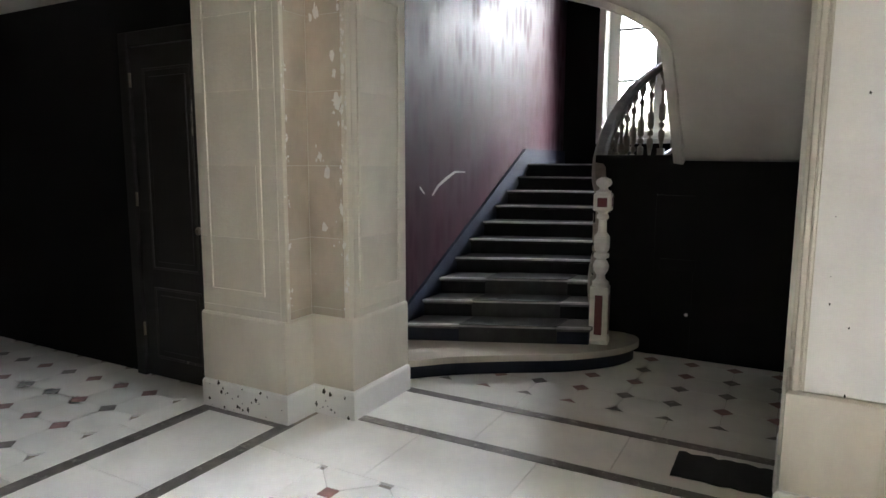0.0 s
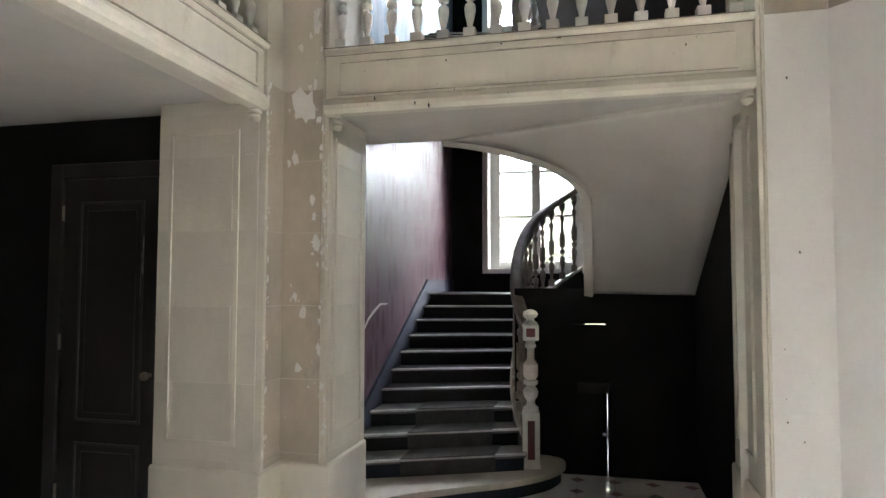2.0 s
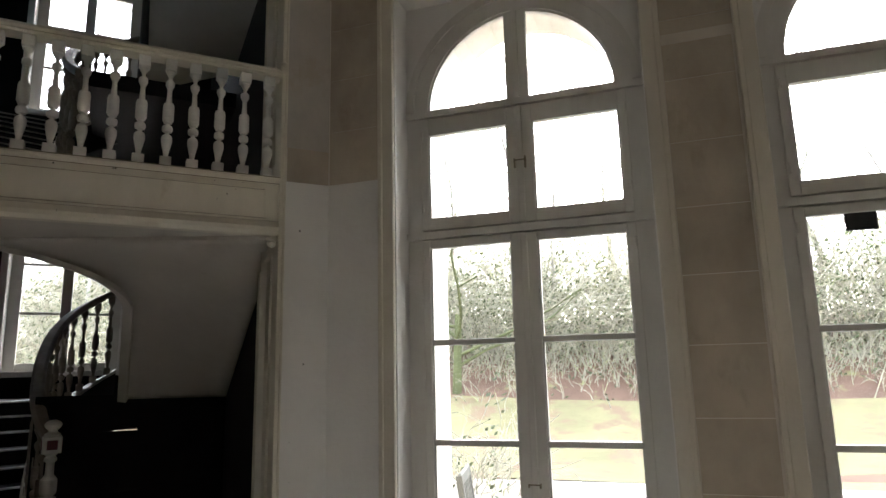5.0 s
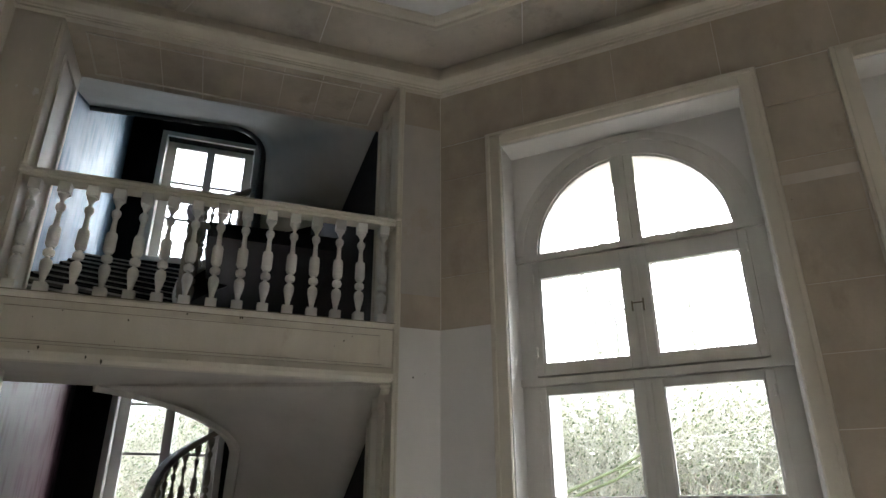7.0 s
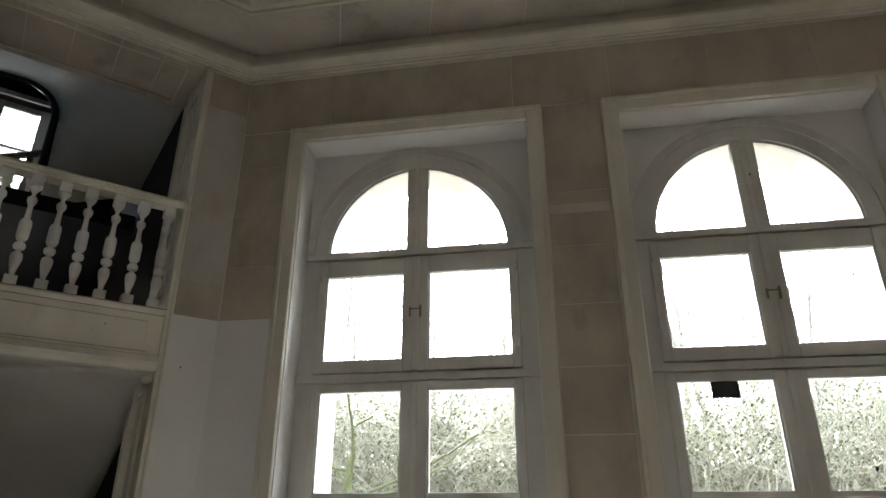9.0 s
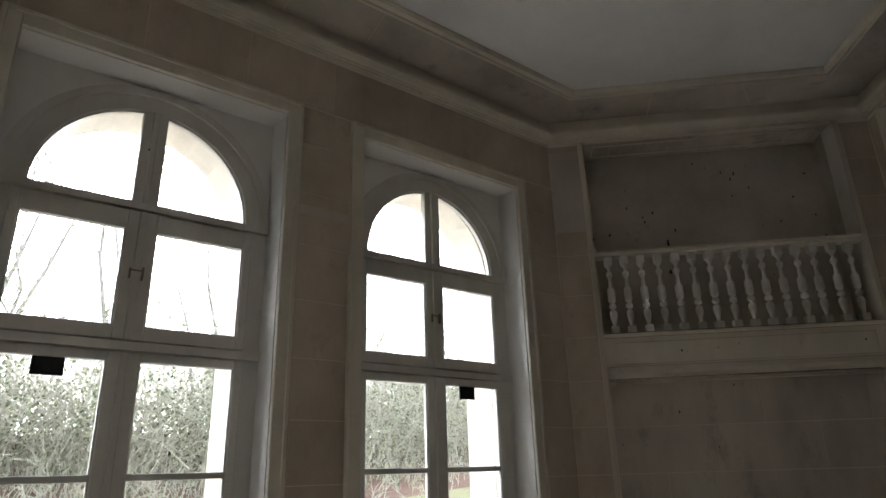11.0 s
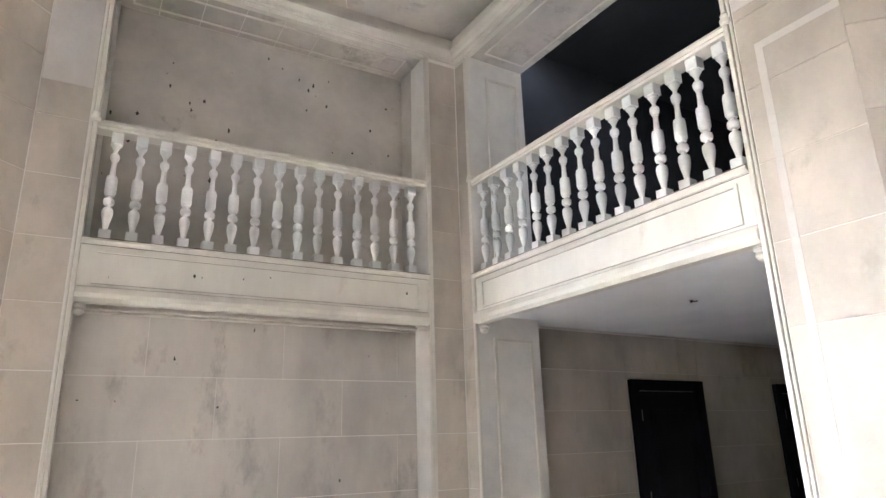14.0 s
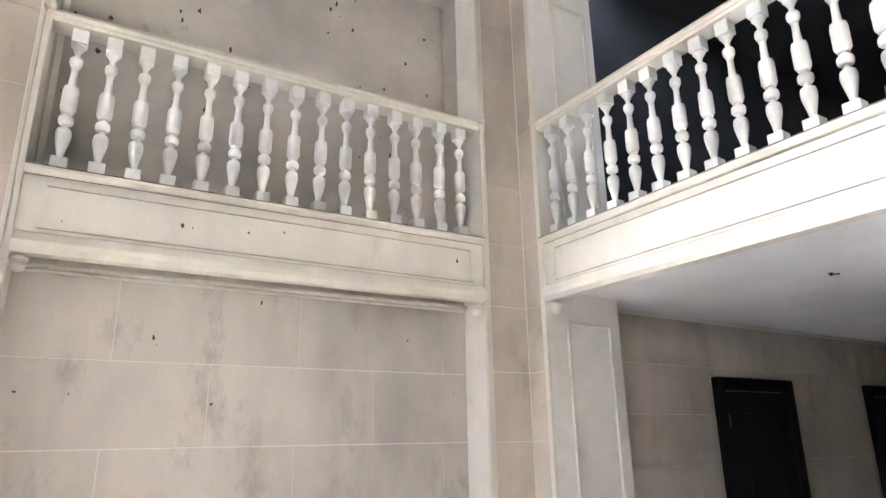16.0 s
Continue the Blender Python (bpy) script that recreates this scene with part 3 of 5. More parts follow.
# ---- balustrades ----
BPROF = [(0.0, 0.016), (0.012, 0.016), (0.030, 0.020), (0.055, 0.028), (0.080, 0.0345), (0.098, 0.0355), (0.112, 0.032), (0.120, 0.022), (0.122, 0.0135), (0.134, 0.0135), (0.136, 0.028), (0.142, 0.0335), (0.152, 0.035), (0.162, 0.0335), (0.168, 0.028),
         (0.170, 0.0145), (0.180, 0.0145), (0.182, 0.027), (0.190, 0.030), (0.196, 0.0355), (0.200, 0.0365), (0.276, 0.0365), (0.280, 0.033), (0.288, 0.033), (0.290, 0.0195), (0.330, 0.0165), (0.366, 0.0150), (0.368, 0.019), (0.374, 0.019), (0.376, 0.022),
         (0.388, 0.0295), (0.404, 0.0300), (0.412, 0.025), (0.418, 0.0125), (0.432, 0.0125), (0.440, 0.017), (0.456, 0.028), (0.460, 0.0335), (0.470, 0.0335)]


def baluster_mesh(height, name="baluster", mat=None):
    """A turned baluster with a square foot and head, of the given height."""
    bm = bmesh.new()
    foot, head = 0.070, 0.065
    add_box(bm, I4, -0.0315, 0.0315, -0.0315, 0.0315, 0, foot, bevel=0.003)
    add_box(bm, I4, -0.0315, 0.0315, -0.0315, 0.0315, height - head, height, bevel=0.003)
    k = (height - foot - head) / 0.470
    add_lathe(bm, I4, [(foot + z * k, r * 0.85) for z, r in BPROF], 18)
    return finish(name, bm, mat or BALUSTER)


BAL = baluster_mesh(RAILTOP - 0.055 - LEDGE)


def balustrade(f, u0, u1, count, label, margin=0.07):
    ob = empty("balustrade", f @ pose((u0 + u1) / 2, 0.09, LEDGE), label, "balustrade", "balustrades round the hall")
    inv = ob.matrix_world.inverted() @ f
    for k in range(count):
        o = new("baluster", BAL)
        o.parent = ob
        x = u0 + margin + (u1 - u0 - 2 * margin) * k / (count - 1)
        o.matrix_basis = inv @ pose(x, 0.048 + random.uniform(-0.003, 0.003), LEDGE, random.uniform(-0.4, 0.4), random.uniform(-0.5, 0.5), random.uniform(-3, 3))
    bm = bmesh.new()
    zb = RAILTOP - 0.055
    add_sweep(bm, [inv @ Vector((u0, 0.048, zb)), inv @ Vector((u1, 0.048, zb))], [(-0.05, 0), (0.05, 0), (0.058, 0.012), (0.05, 0.022), (0.062, 0.035), (0.055, 0.052), (-0.055, 0.052), (-0.062, 0.035), (-0.05, 0.022), (-0.058, 0.012)])
    part("handrail", bm, CREAM, ob, "worn cream handrail")
    return ob


balustrade(FN, UL, UR, 15, "chalky white turned balustrade over the stair opening")
balustrade(FE, -UR, -UL, 15, "chalky white turned balustrade before the blind niche", 0.105)
balustrade(FW, SIDE_A, SIDE_B, 15, "chalky white turned balustrade over the first passage")
balustrade(FS, -SIDE_B, -SIDE_C, 15, "chalky white turned balustrade over the second passage")

# ---- tall windows ----
GY = 0.205   # frame front, from the wall's face


def arc(r, c, z, n=18, a0=0.0, a1=math.pi):
    return [(c + r * math.cos(a0 + (a1 - a0) * k / n), z + r * math.sin(a0 + (a1 - a0) * k / n)) for k in range(n + 1)]


def add_ring(bm, f, r0, r1, z, y0, y1, n=24):
    """Half a ring standing on z."""
    o, i = arc(r1, 0, z, n), arc(r0, 0, z, n)
    for k in range(n):
        q = [o[k], o[k + 1], i[k + 1], i[k]]
        a = [bm.verts.new(f @ Vector((x, y0, zz))) for x, zz in q]
        b = [bm.verts.new(f @ Vector((x, y1, zz))) for x, zz in q]
        bm.faces.new(a)
        bm.faces.new(b[::-1])
        for m in range(4):
            bm.faces.new((a[m], b[m], b[(m + 1) % 4], a[(m + 1) % 4]))


ROWS_Z = [(0.62, 1.200), (1.235, 1.780), (1.815, 2.375), (2.570, 3.112)]
SPRING = 3.280


def tall_window(name, c, card):
    ob = empty(name, FV @ pose(c, 0, 0), "tall round-headed window of worn grey-white painted wood", "window", kind="structure")
    f = I4
    # architrave round the recess
    bm = bmesh.new()
    for x0, x1, z0, z1 in ((-WH - 0.085, -WH, 0.0, WTOP + 0.085), (WH, WH + 0.085, 0.0, WTOP + 0.085), (-WH, WH, WTOP, WTOP + 0.085)):
        add_box(bm, f, x0, x1, -0.028, 0.002, z0, z1, bevel=0.006)
    for x0, x1, z0, z1 in ((-WH - 0.10, -WH - 0.07, 0.0, WTOP + 0.10), (WH + 0.07, WH + 0.10, 0.0, WTOP + 0.10), (-WH - 0.07, WH + 0.07, WTOP + 0.07, WTOP + 0.10)):
        add_box(bm, f, x0, x1, -0.036, 0.0, z0, z1, bevel=0.005)
    part("architrave", bm, CREAM, ob)
    # lining of the recess
    bm = boxes(f, (-WH, -WH + 0.006, 0.001, GY, 0.02, WTOP), (WH - 0.006, WH, 0.001, GY, 0.02, WTOP), (-WH, WH, 0.001, GY, WTOP - 0.006, WTOP))
    part("reveal", bm, PALE, ob)
    bm = bmesh.new()
    pts = [(-WH, SPRING)] + arc(0.690, 0, SPRING, 22, math.pi, 0) + [(WH, SPRING), (WH, WTOP), (-WH, WTOP)]
    add_prism(bm, f, pts, GY + 0.002, GY + 0.03)
    part("spandrel", bm, PALE, ob)
    bm = bmesh.new()
    add_ring(bm, f, 0.592, 0.695, SPRING, GY - 0.02, GY + 0.05)
    add_ring(bm, f, 0.685, 0.735, SPRING, GY - 0.035, GY)
    add_ring(bm, f, 0.578, 0.615, SPRING, GY - 0.004, GY + 0.03)
    part("arch_frame", bm, FRAMEPAINT, ob)
    bm = boxes(f, (-WH + 0.006, -0.600, GY, GY + 0.06, 0.02, SPRING), (0.600, WH - 0.006, GY, GY + 0.06, 0.02, SPRING),
               (-WH + 0.006, WH - 0.006, GY - 0.022, GY + 0.05, 3.238, SPRING), (-WH + 0.006, WH - 0.006, GY - 0.03, GY + 0.05, 2.435, 2.480), (-WH + 0.006, WH - 0.006, GY + 0.012, GY + 0.055, 2.40, 2.52), (-WH + 0.006, WH - 0.006, GY + 0.012, GY + 0.049, 3.21, 3.24))
    part("window_frame", bm, FRAMEPAINT, ob)
    # mullion of the arched light
    part("mullion", boxes(f, (-0.070, 0.070, GY - 0.012, GY + 0.04, SPRING, SPRING + 0.61), (-0.016, 0.016, GY - 0.026, GY, SPRING, SPRING + 0.59), bevel=0.004), FRAMEPAINT, ob)
    # sashes: one pair above, one pair of tall leaves below
    for s in (-1, 1):
        x0, x1 = (0.004, 0.640) if s > 0 else (-0.640, -0.004)
        gi, go = (0.078, 0.590) if s > 0 else (-0.590, -0.078)
        for z0, z1, rows in ((2.490, 3.225, ROWS_Z[3:]), (0.03, 2.425, ROWS_Z[:3])):
            bm = boxes(f, (x0, gi, GY - 0.018, GY + 0.03, z0, z1), (go, x1, GY - 0.018, GY + 0.03, z0, z1), (gi, go, GY - 0.018, GY + 0.03, z0, rows[0][0]), (gi, go, GY - 0.018, GY + 0.03, rows[-1][1], z1), bevel=0.004)
            for a, b in zip(rows, rows[1:]):
                add_box(bm, f, gi, go, GY - 0.012, GY + 0.025, a[1], b[0], bevel=0.004)
            for z2, z3 in rows:
                for r in ((gi, gi + s * 0 + 0.010, z2, z3), (go - 0.010, go, z2, z3)):
                    add_box(bm, f, r[0], r[1], GY - 0.008, GY + 0.02, r[2], r[3])
            sash = part("sash", bm, FRAMEPAINT, ob)
            for z2, z3 in rows:
                p = part("pane", boxes(f, (gi - 0.004, go + 0.004, GY + 0.006, GY + 0.010, z2 - 0.004, z3 + 0.004)), GLASS, sash)
                p.visible_shadow = False
            if len(rows) > 1:
                bm = boxes(f, (gi + 0.03, go - 0.03, GY - 0.028, GY - 0.016, 0.12, 0.60), bevel=0.008)
                for k in range(9):
                    xk = gi + 0.07 + (go - gi - 0.14) * k / 8
                    add_box(bm, f, xk - 0.014, xk + 0.014, GY - 0.034, GY - 0.02, 0.16, 0.56)
                part("lower_panel", bm, FRAMEPAINT, sash)
            for zh in (z0 + 0.12, z1 - 0.14):
                bm = bmesh.new()
                add_lathe(bm, pose(x1 - 0.012 if s > 0 else x0 + 0.012, GY - 0.028, zh), [(0, 0.004), (0.005, 0.008), (0.055, 0.008), (0.06, 0.004)], 8)
                part("hinge", bm, FRAMEPAINT, sash)
        # arched panes
        bm = bmesh.new()
        pts = [(s * 0.070, SPRING)] + arc(0.594, 0, SPRING, 12, 0 if s > 0 else math.pi, math.pi / 2 - s * 0.1)
        add_prism(bm, f, pts, GY + 0.006, GY + 0.010)
        p = part("pane", bm, GLASS, ob)
        p.visible_shadow = False
    part("cover_strip", boxes(f, (-0.02, 0.02, GY - 0.030, GY - 0.016, 0.03, 2.425), (-0.02, 0.02, GY - 0.030, GY - 0.016, 2.49, 3.225), bevel=0.005), FRAMEPAINT, ob)
    for zz, hh in ((2.86, 0.05), (1.0, 0.018)):
        bm = boxes(f, (-0.038, -0.029, GY - 0.040, GY - 0.018, zz - hh * 0.7, zz + hh * 0.5), (0.027, 0.037, GY - 0.044, GY - 0.018, zz - hh * 0.8, zz + hh * 0.7), (-0.036, 0.036, GY - 0.050, GY - 0.042, zz + hh * 0.1, zz + hh * 0.1 + 0.008), bevel=0.003)
        part("latch", bm, BRASS, ob, "small tarnished metal latch")
    if card:
        o = thing("black_card", boxes(FV @ pose(c, 0, 0), (card[0], card[0] + 0.145, GY - 0.004, GY + 0.002, 2.285, 2.375)), BLACK, "small black card stuck to the window glass", "card", "cards on the panes")
        o.data.transform(Matrix.Identity(4))


tall_window("window_1", WINX[0], None)
tall_window("window_2", WINX[1], (-0.41,))
tall_window("window_3", WINX[2], (0.22,))

# windows of the stair hall
SASH_Y = SB + 0.16


def stair_window(name, z0, z1):
    ob = empty(name, FN @ pose((SWX0 + SWX1) / 2, SB, z0), "white painted casement window of the stair hall", "window", kind="structure")
    f = ob.matrix_world.inverted() @ FN
    bm = bmesh.new()
    for r in ((SWX0 - 0.07, SWX0 + 0.004, z0 - 0.05, z1 + 0.06), (SWX1 - 0.004, SWX1 + 0.07, z0 - 0.05, z1 + 0.06), (SWX0, SWX1, z0 - 0.05, z0 + 0.01), (SWX0, SWX1, z1 - 0.01, z1 + 0.06)):
        add_box(bm, f, r[0], r[1], SB - 0.03, SB + 0.01, r[2], r[3], bevel=0.005)
    part("architrave", bm, PALE, ob)
    part("reveal", boxes(f, (SWX0, SWX0 + 0.008, SB + 0.01, SASH_Y, z0, z1), (SWX1 - 0.008, SWX1, SB + 0.01, SASH_Y, z0, z1), (SWX0, SWX1, SB + 0.01, SASH_Y, z0, z0 + 0.012)), PALE, ob)
    cx = (SWX0 + SWX1) / 2
    w0, w1 = SWX0 + 0.13, SWX1 - 0.13
    bm = boxes(f, (SWX0 + 0.008, w0, SASH_Y, SASH_Y + 0.05, z0 + 0.012, z1), (w1, SWX1 - 0.008, SASH_Y, SASH_Y + 0.05, z0 + 0.012, z1), (cx - 0.055, cx + 0.055, SASH_Y - 0.01, SASH_Y + 0.05, z0 + 0.012, z1),
               (w0, w1, SASH_Y, SASH_Y + 0.05, z0 + 0.012, z0 + 0.10), (w0, w1, SASH_Y, SASH_Y + 0.05, z1 - 0.08, z1), bevel=0.004)
    n = 3
    zs = [z0 + 0.10 + (z1 - z0 - 0.18) * k / n for k in range(n + 1)]
    for zz in zs[1:-1]:
        for a, b in ((w0, cx - 0.055), (cx + 0.055, w1)):
            add_box(bm, f, a, b, SASH_Y + 0.005, SASH_Y + 0.04, zz - 0.014, zz + 0.014)
    fr = part("window_frame", bm, FRAMEPAINT, ob)
    for k in range(n):
        for a, b in ((w0, cx - 0.055), (cx + 0.055, w1)):
            p = part("pane", boxes(f, (a, b, SASH_Y + 0.02, SASH_Y + 0.024, zs[k], zs[k + 1])), GLASS, fr)
            p.visible_shadow = False


stair_window("window_4", 1.71, 3.62)
stair_window("window_5", 4.80, 6.63)

# ---- stair rail, newel and skirting ----
RAILPATH = [(-1.41, 1.87), (-1.48, 2.02), (-1.55, 2.28), (-1.585, 2.60), (-1.59, 2.92), (-1.56, 3.20), (-1.49, 3.44), (-1.37, 3.62), (-1.21, 3.72), (-1.03, 3.76)]


def smooth_path(pts, n=6):
    out = []
    for i in range(len(pts) - 1):
        p0, p1, p2, p3 = (Vector(pts[max(0, min(len(pts) - 1, i + d))]) for d in (-1, 0, 1, 2))
        for k in range(n):
            s = k / n
            out.append(0.5 * (2 * p1 + (p2 - p0) * s + (2 * p0 - 5 * p1 + 4 * p2 - p3) * s * s + (3 * p1 - p0 - 3 * p2 + p3) * s ** 3))
    return out + [Vector(pts[-1])]


def stair_rail(dz, label):
    p2 = smooth_path(RAILPATH)
    lens = [0.0]
    for a, b in zip(p2, p2[1:]):
        lens.append(lens[-1] + (b - a).length)
    zs = [0.32 + 1.34 * (l / lens[-1]) for l in lens]
    pts = [FN @ Vector((p.x, p.y, z + dz)) for p, z in zip(p2, zs)]
    ob = empty("stair_balustrade", Matrix.Translation(pts[0]), label, "balustrade", "stair balustrades")
    inv = ob.matrix_world.inverted()
    pts = [inv @ p for p in pts]
    bm = bmesh.new()
    add_sweep(bm, pts, [(-0.035, -0.30), (0.035, -0.30), (0.045, -0.02), (0.045, 0.02), (-0.045, 0.02), (-0.045, -0.02)])
    part("string", bm, DARKWOOD, ob, "dark painted string board")
    bm = bmesh.new()
    add_sweep(bm, pts, [(-0.055, 0.02), (0.055, 0.02), (0.05, 0.055), (-0.05, 0.055)])
    part("string_cap", bm, TREADSTONE, ob)
    bm = bmesh.new()
    top = [p + Vector((0, 0, 0.86)) for p in pts]
    add_sweep(bm, top, [(-0.04, 0), (0.04, 0), (0.052, 0.025), (0.05, 0.05), (0.03, 0.07), (-0.03, 0.07), (-0.05, 0.05), (-0.052, 0.025)])
    part("handrail", bm, BACKLIT, ob, "dirty handrail darkened to grey-brown as if backlit")
    mesh = baluster_mesh(0.81, "stair_baluster", BACKLIT)
    total = lens[-1]
    for k in range(17):
        d = total * (k + 0.7) / 17.3
        i = max(j for j in range(len(lens)) if lens[j] <= d)
        i = min(i, len(pts) - 2)
        s = (d - lens[i]) / max(1e-6, lens[i + 1] - lens[i])
        o = new("baluster", mesh)
        o.parent = ob
        q = pts[i].lerp(pts[i + 1], s)
        o.matrix_basis = pose(q.x, q.y, q.z + 0.052, 0, 0, 45)
    return ob


stair_rail(0, "dirty cream stair rail with turned balusters darkened as if backlit")
stair_rail(STOREY, "dark stair rail with turned balusters on the upper flight")


def newel():
    ob = empty("newel_post", FN @ pose(-1.385, 1.80, SLAB, 0, 0, 8), "cream turned newel post with maroon panels", "newel post")
    part("pedestal", boxes(I4, (-0.065, 0.065, -0.065, 0.065, 0, 0.42), (-0.072, 0.072, -0.072, 0.072, 0, 0.03), bevel=0.004), BALUSTER, ob)
    for a in range(4):
        part("pedestal_panel", boxes(pose(0, 0, 0, 0, 0, 90 * a), (-0.027, 0.027, -0.070, -0.060, 0.07, 0.36)), MAROON, ob, "maroon painted panel")
    bm = bmesh.new()
    pr = [(0.42, 0.055), (0.45, 0.06), (0.47, 0.035), (0.50, 0.03), (0.53, 0.05), (0.57, 0.058), (0.60, 0.045), (0.615, 0.03), (0.63, 0.055), (0.655, 0.055), (0.665, 0.035), (0.68, 0.05), (0.70, 0.055), (0.78, 0.055), (0.80, 0.04), (0.815, 0.03), (0.90, 0.028), (0.91, 0.042), (0.93, 0.042), (0.945, 0.03), (0.965, 0.05)]
    add_lathe(bm, I4, pr, 18)
    part("shaft", bm, BALUSTER, ob)
    part("cap_block", boxes(I4, (-0.062, 0.062, -0.062, 0.062, 0.965, 1.085), bevel=0.005), BALUSTER, ob)
    for a in range(4):
        part("cap_panel", boxes(pose(0, 0, 0, 0, 0, 90 * a), (-0.034, 0.034, -0.066, -0.058, 0.992, 1.058)), MAROON, ob, "maroon painted panel")
    bm = bmesh.new()
    add_lathe(bm, I4, [(1.085, 0.05), (1.10, 0.055), (1.115, 0.03), (1.13, 0.03), (1.145, 0.05), (1.165, 0.058), (1.185, 0.048), (1.20, 0.02)], 18)
    part("finial", bm, BALUSTER, ob)


newel()

# skirting up the stair wall
bm = bmesh.new()
zl = SLAB + RISE * 10
pts = [(0.70, 0.0), (0.70, 0.16), (NL[0] - 0.05, 0.34), (NL[9] - 0.08, zl + 0.15), (SB, zl + 0.15), (SB, zl - 0.05), (NL[9], zl - 0.05), (NL[0] + 0.1, 0.0)]
a = [bm.verts.new(FN @ Vector((SL, w, z))) for w, z in pts]
b = [bm.verts.new(FN @ Vector((SL + 0.025, w, z))) for w, z in pts]
bm.faces.new(a)
bm.faces.new(b[::-1])
for i in range(len(pts)):
    bm.faces.new((a[i], b[i], b[(i + 1) % len(pts)], a[(i + 1) % len(pts)]))
thing("baseboard_stair", bm, BLUE, "chipped blue-grey skirting up the stair wall", "baseboard", kind="structure")


# ---- pier trim: plinth, dado, beads and panels ----
def pier_trim(name, f, outline, mirror=False):
    """Plinth and dado carried round a pier; outline in the frame's (x, y), hall on the right of the way."""
    pts = [f @ Vector((x, y, 0)) for x, y in outline]
    if mirror:
        pts = pts[::-1]
    bm = bmesh.new()
    add_sweep(bm, pts, [(0.0, 0.0), (0.036, 0.0), (0.036, 0.145), (0.028, 0.160), (0.0, 0.165)])
    thing("baseboard_" + name, bm, WHITE, "chipped white plinth board round the pier", "baseboard", kind="structure")
    bm = bmesh.new()
    add_sweep(bm, pts, [(0.0, 0.165), (0.018, 0.166), (0.018, 0.560), (0.010, 0.572), (0.0, 0.574)])
    thing("dado_" + name, bm, CREAM, "cream painted dado with chipped edges", "dado", kind="structure")


NWOFF = 0.06
pier_trim("pier_nw", FN, [(-3.22, SIDE_B - N0), (-M0, SIDE_B - N0), (-M0, NWOFF), (UL, NWOFF), (UL, THICK)])
pier_trim("pier_ne", FN, [(UR, THICK), (UR, 0), (YW / R2 - N0, 0), (YW / R2 - N0 + 0.26 * R2, -0.26 * R2)])


def bead(name, f, rows, mat=CREAM):
    bm = bmesh.new()
    for r in rows:
        add_box(bm, f, *r, bevel=0.003)
    return thing(name, bm, mat, "thin cream moulding on the pier", "moulding", kind="structure")


# edge mouldings beside the openings, in pairs of thin rounds
ZT = 4.59
for nm, f, u, off, sgn in (("trim_a", FN, UL, NWOFF, -1), ("trim_b", FN, UR, 0, 1), ("trim_c", FE, -UR, 0, -1), ("trim_d", FE, -UL, 0, 1), ("trim_e", FW, SIDE_B, 0, 1), ("trim_f", FW, SIDE_A, 0, -1), ("trim_g", FS, -SIDE_B, 0, -1), ("trim_h", FS, -SIDE_C, 0, 1)):
    zb = 0.575
    s = sgn
    rows = []
    for d0, d1, y in ((0.0, 0.022, 0.020), (0.026, 0.040, 0.013)):
        x0, x1 = sorted((u + s * d0, u + s * d1))
        rows.append((x0, x1, off - y, off + 0.004, zb, ZT))
    bead(nm, f, rows)
    # drop at the lower corner of the balcony front
    bm = bmesh.new()
    add_lathe(bm, f @ pose(u - s * 0.03, off + 0.03, 2.385), [(0.0, 0.006), (0.008, 0.022), (0.025, 0.030), (0.040, 0.024), (0.046, 0.034), (0.058, 0.034), (0.064, 0.022), (0.075, 0.030)], 12)
    thing("pendant_drop", bm, CREAM, "small turned cream drop under the balcony front", "ornament", "drops under the balcony fronts")
    bm = bmesh.new()
    add_lathe(bm, f @ pose(u + s * 0.012, off - 0.012, RAILTOP - 0.02), [(0.0, 0.018), (0.01, 0.026), (0.03, 0.026), (0.036, 0.016), (0.05, 0.022), (0.065, 0.014), (0.07, 0.004)], 10)
    thing("corner_knob", bm, CREAM, "small turned cream knob at the rail's end", "ornament", "knobs at the rail ends")


def jamb_panel(name, f, axis, at, a0, a1, z0, z1, side):
    """A sunk panel's raised bead on a jamb face at x = at, from y a0 to a1."""
    bm = bmesh.new()
    t, h = 0.020, 0.013
    x0, x1 = (at, at + h) if side > 0 else (at - h, at)
    for r in ((a0, a1, z0, z0 + t), (a0, a1, z1 - t, z1), (a0, a0 + t, z0, z1), (a1 - t, a1, z0, z1)):
        add_box(bm, f, x0, x1, r[0], r[1], r[2], r[3])
    thing(name, bm, CREAM, "thin bead round a sunk panel of the jamb", "moulding", kind="structure")


for nm, f, at, side in (("trim_panel_a", FN, UL, 1), ("trim_panel_b", FN, UR, -1), ("trim_panel_c", FW, SIDE_B, -1), ("trim_panel_d", FS, -SIDE_B, 1), ("trim_panel_e", FW, SIDE_A, 1)):
    back = (DEEP if f is FS else THICK) - 0.07
    jamb_panel(nm, f, 1, at, 0.13, back, 0.70, 2.36, side)
    jamb_panel(nm + "_upper", f, 1, at, 0.17, back, 2.95, 4.44, side)

# ---- doors ----
FD = FE @ pose(M0 + THICK, 0.12, 0, 0, 0, 2.2) @ pose(-M0 - THICK, 0, 0)   # door wall of the second passage

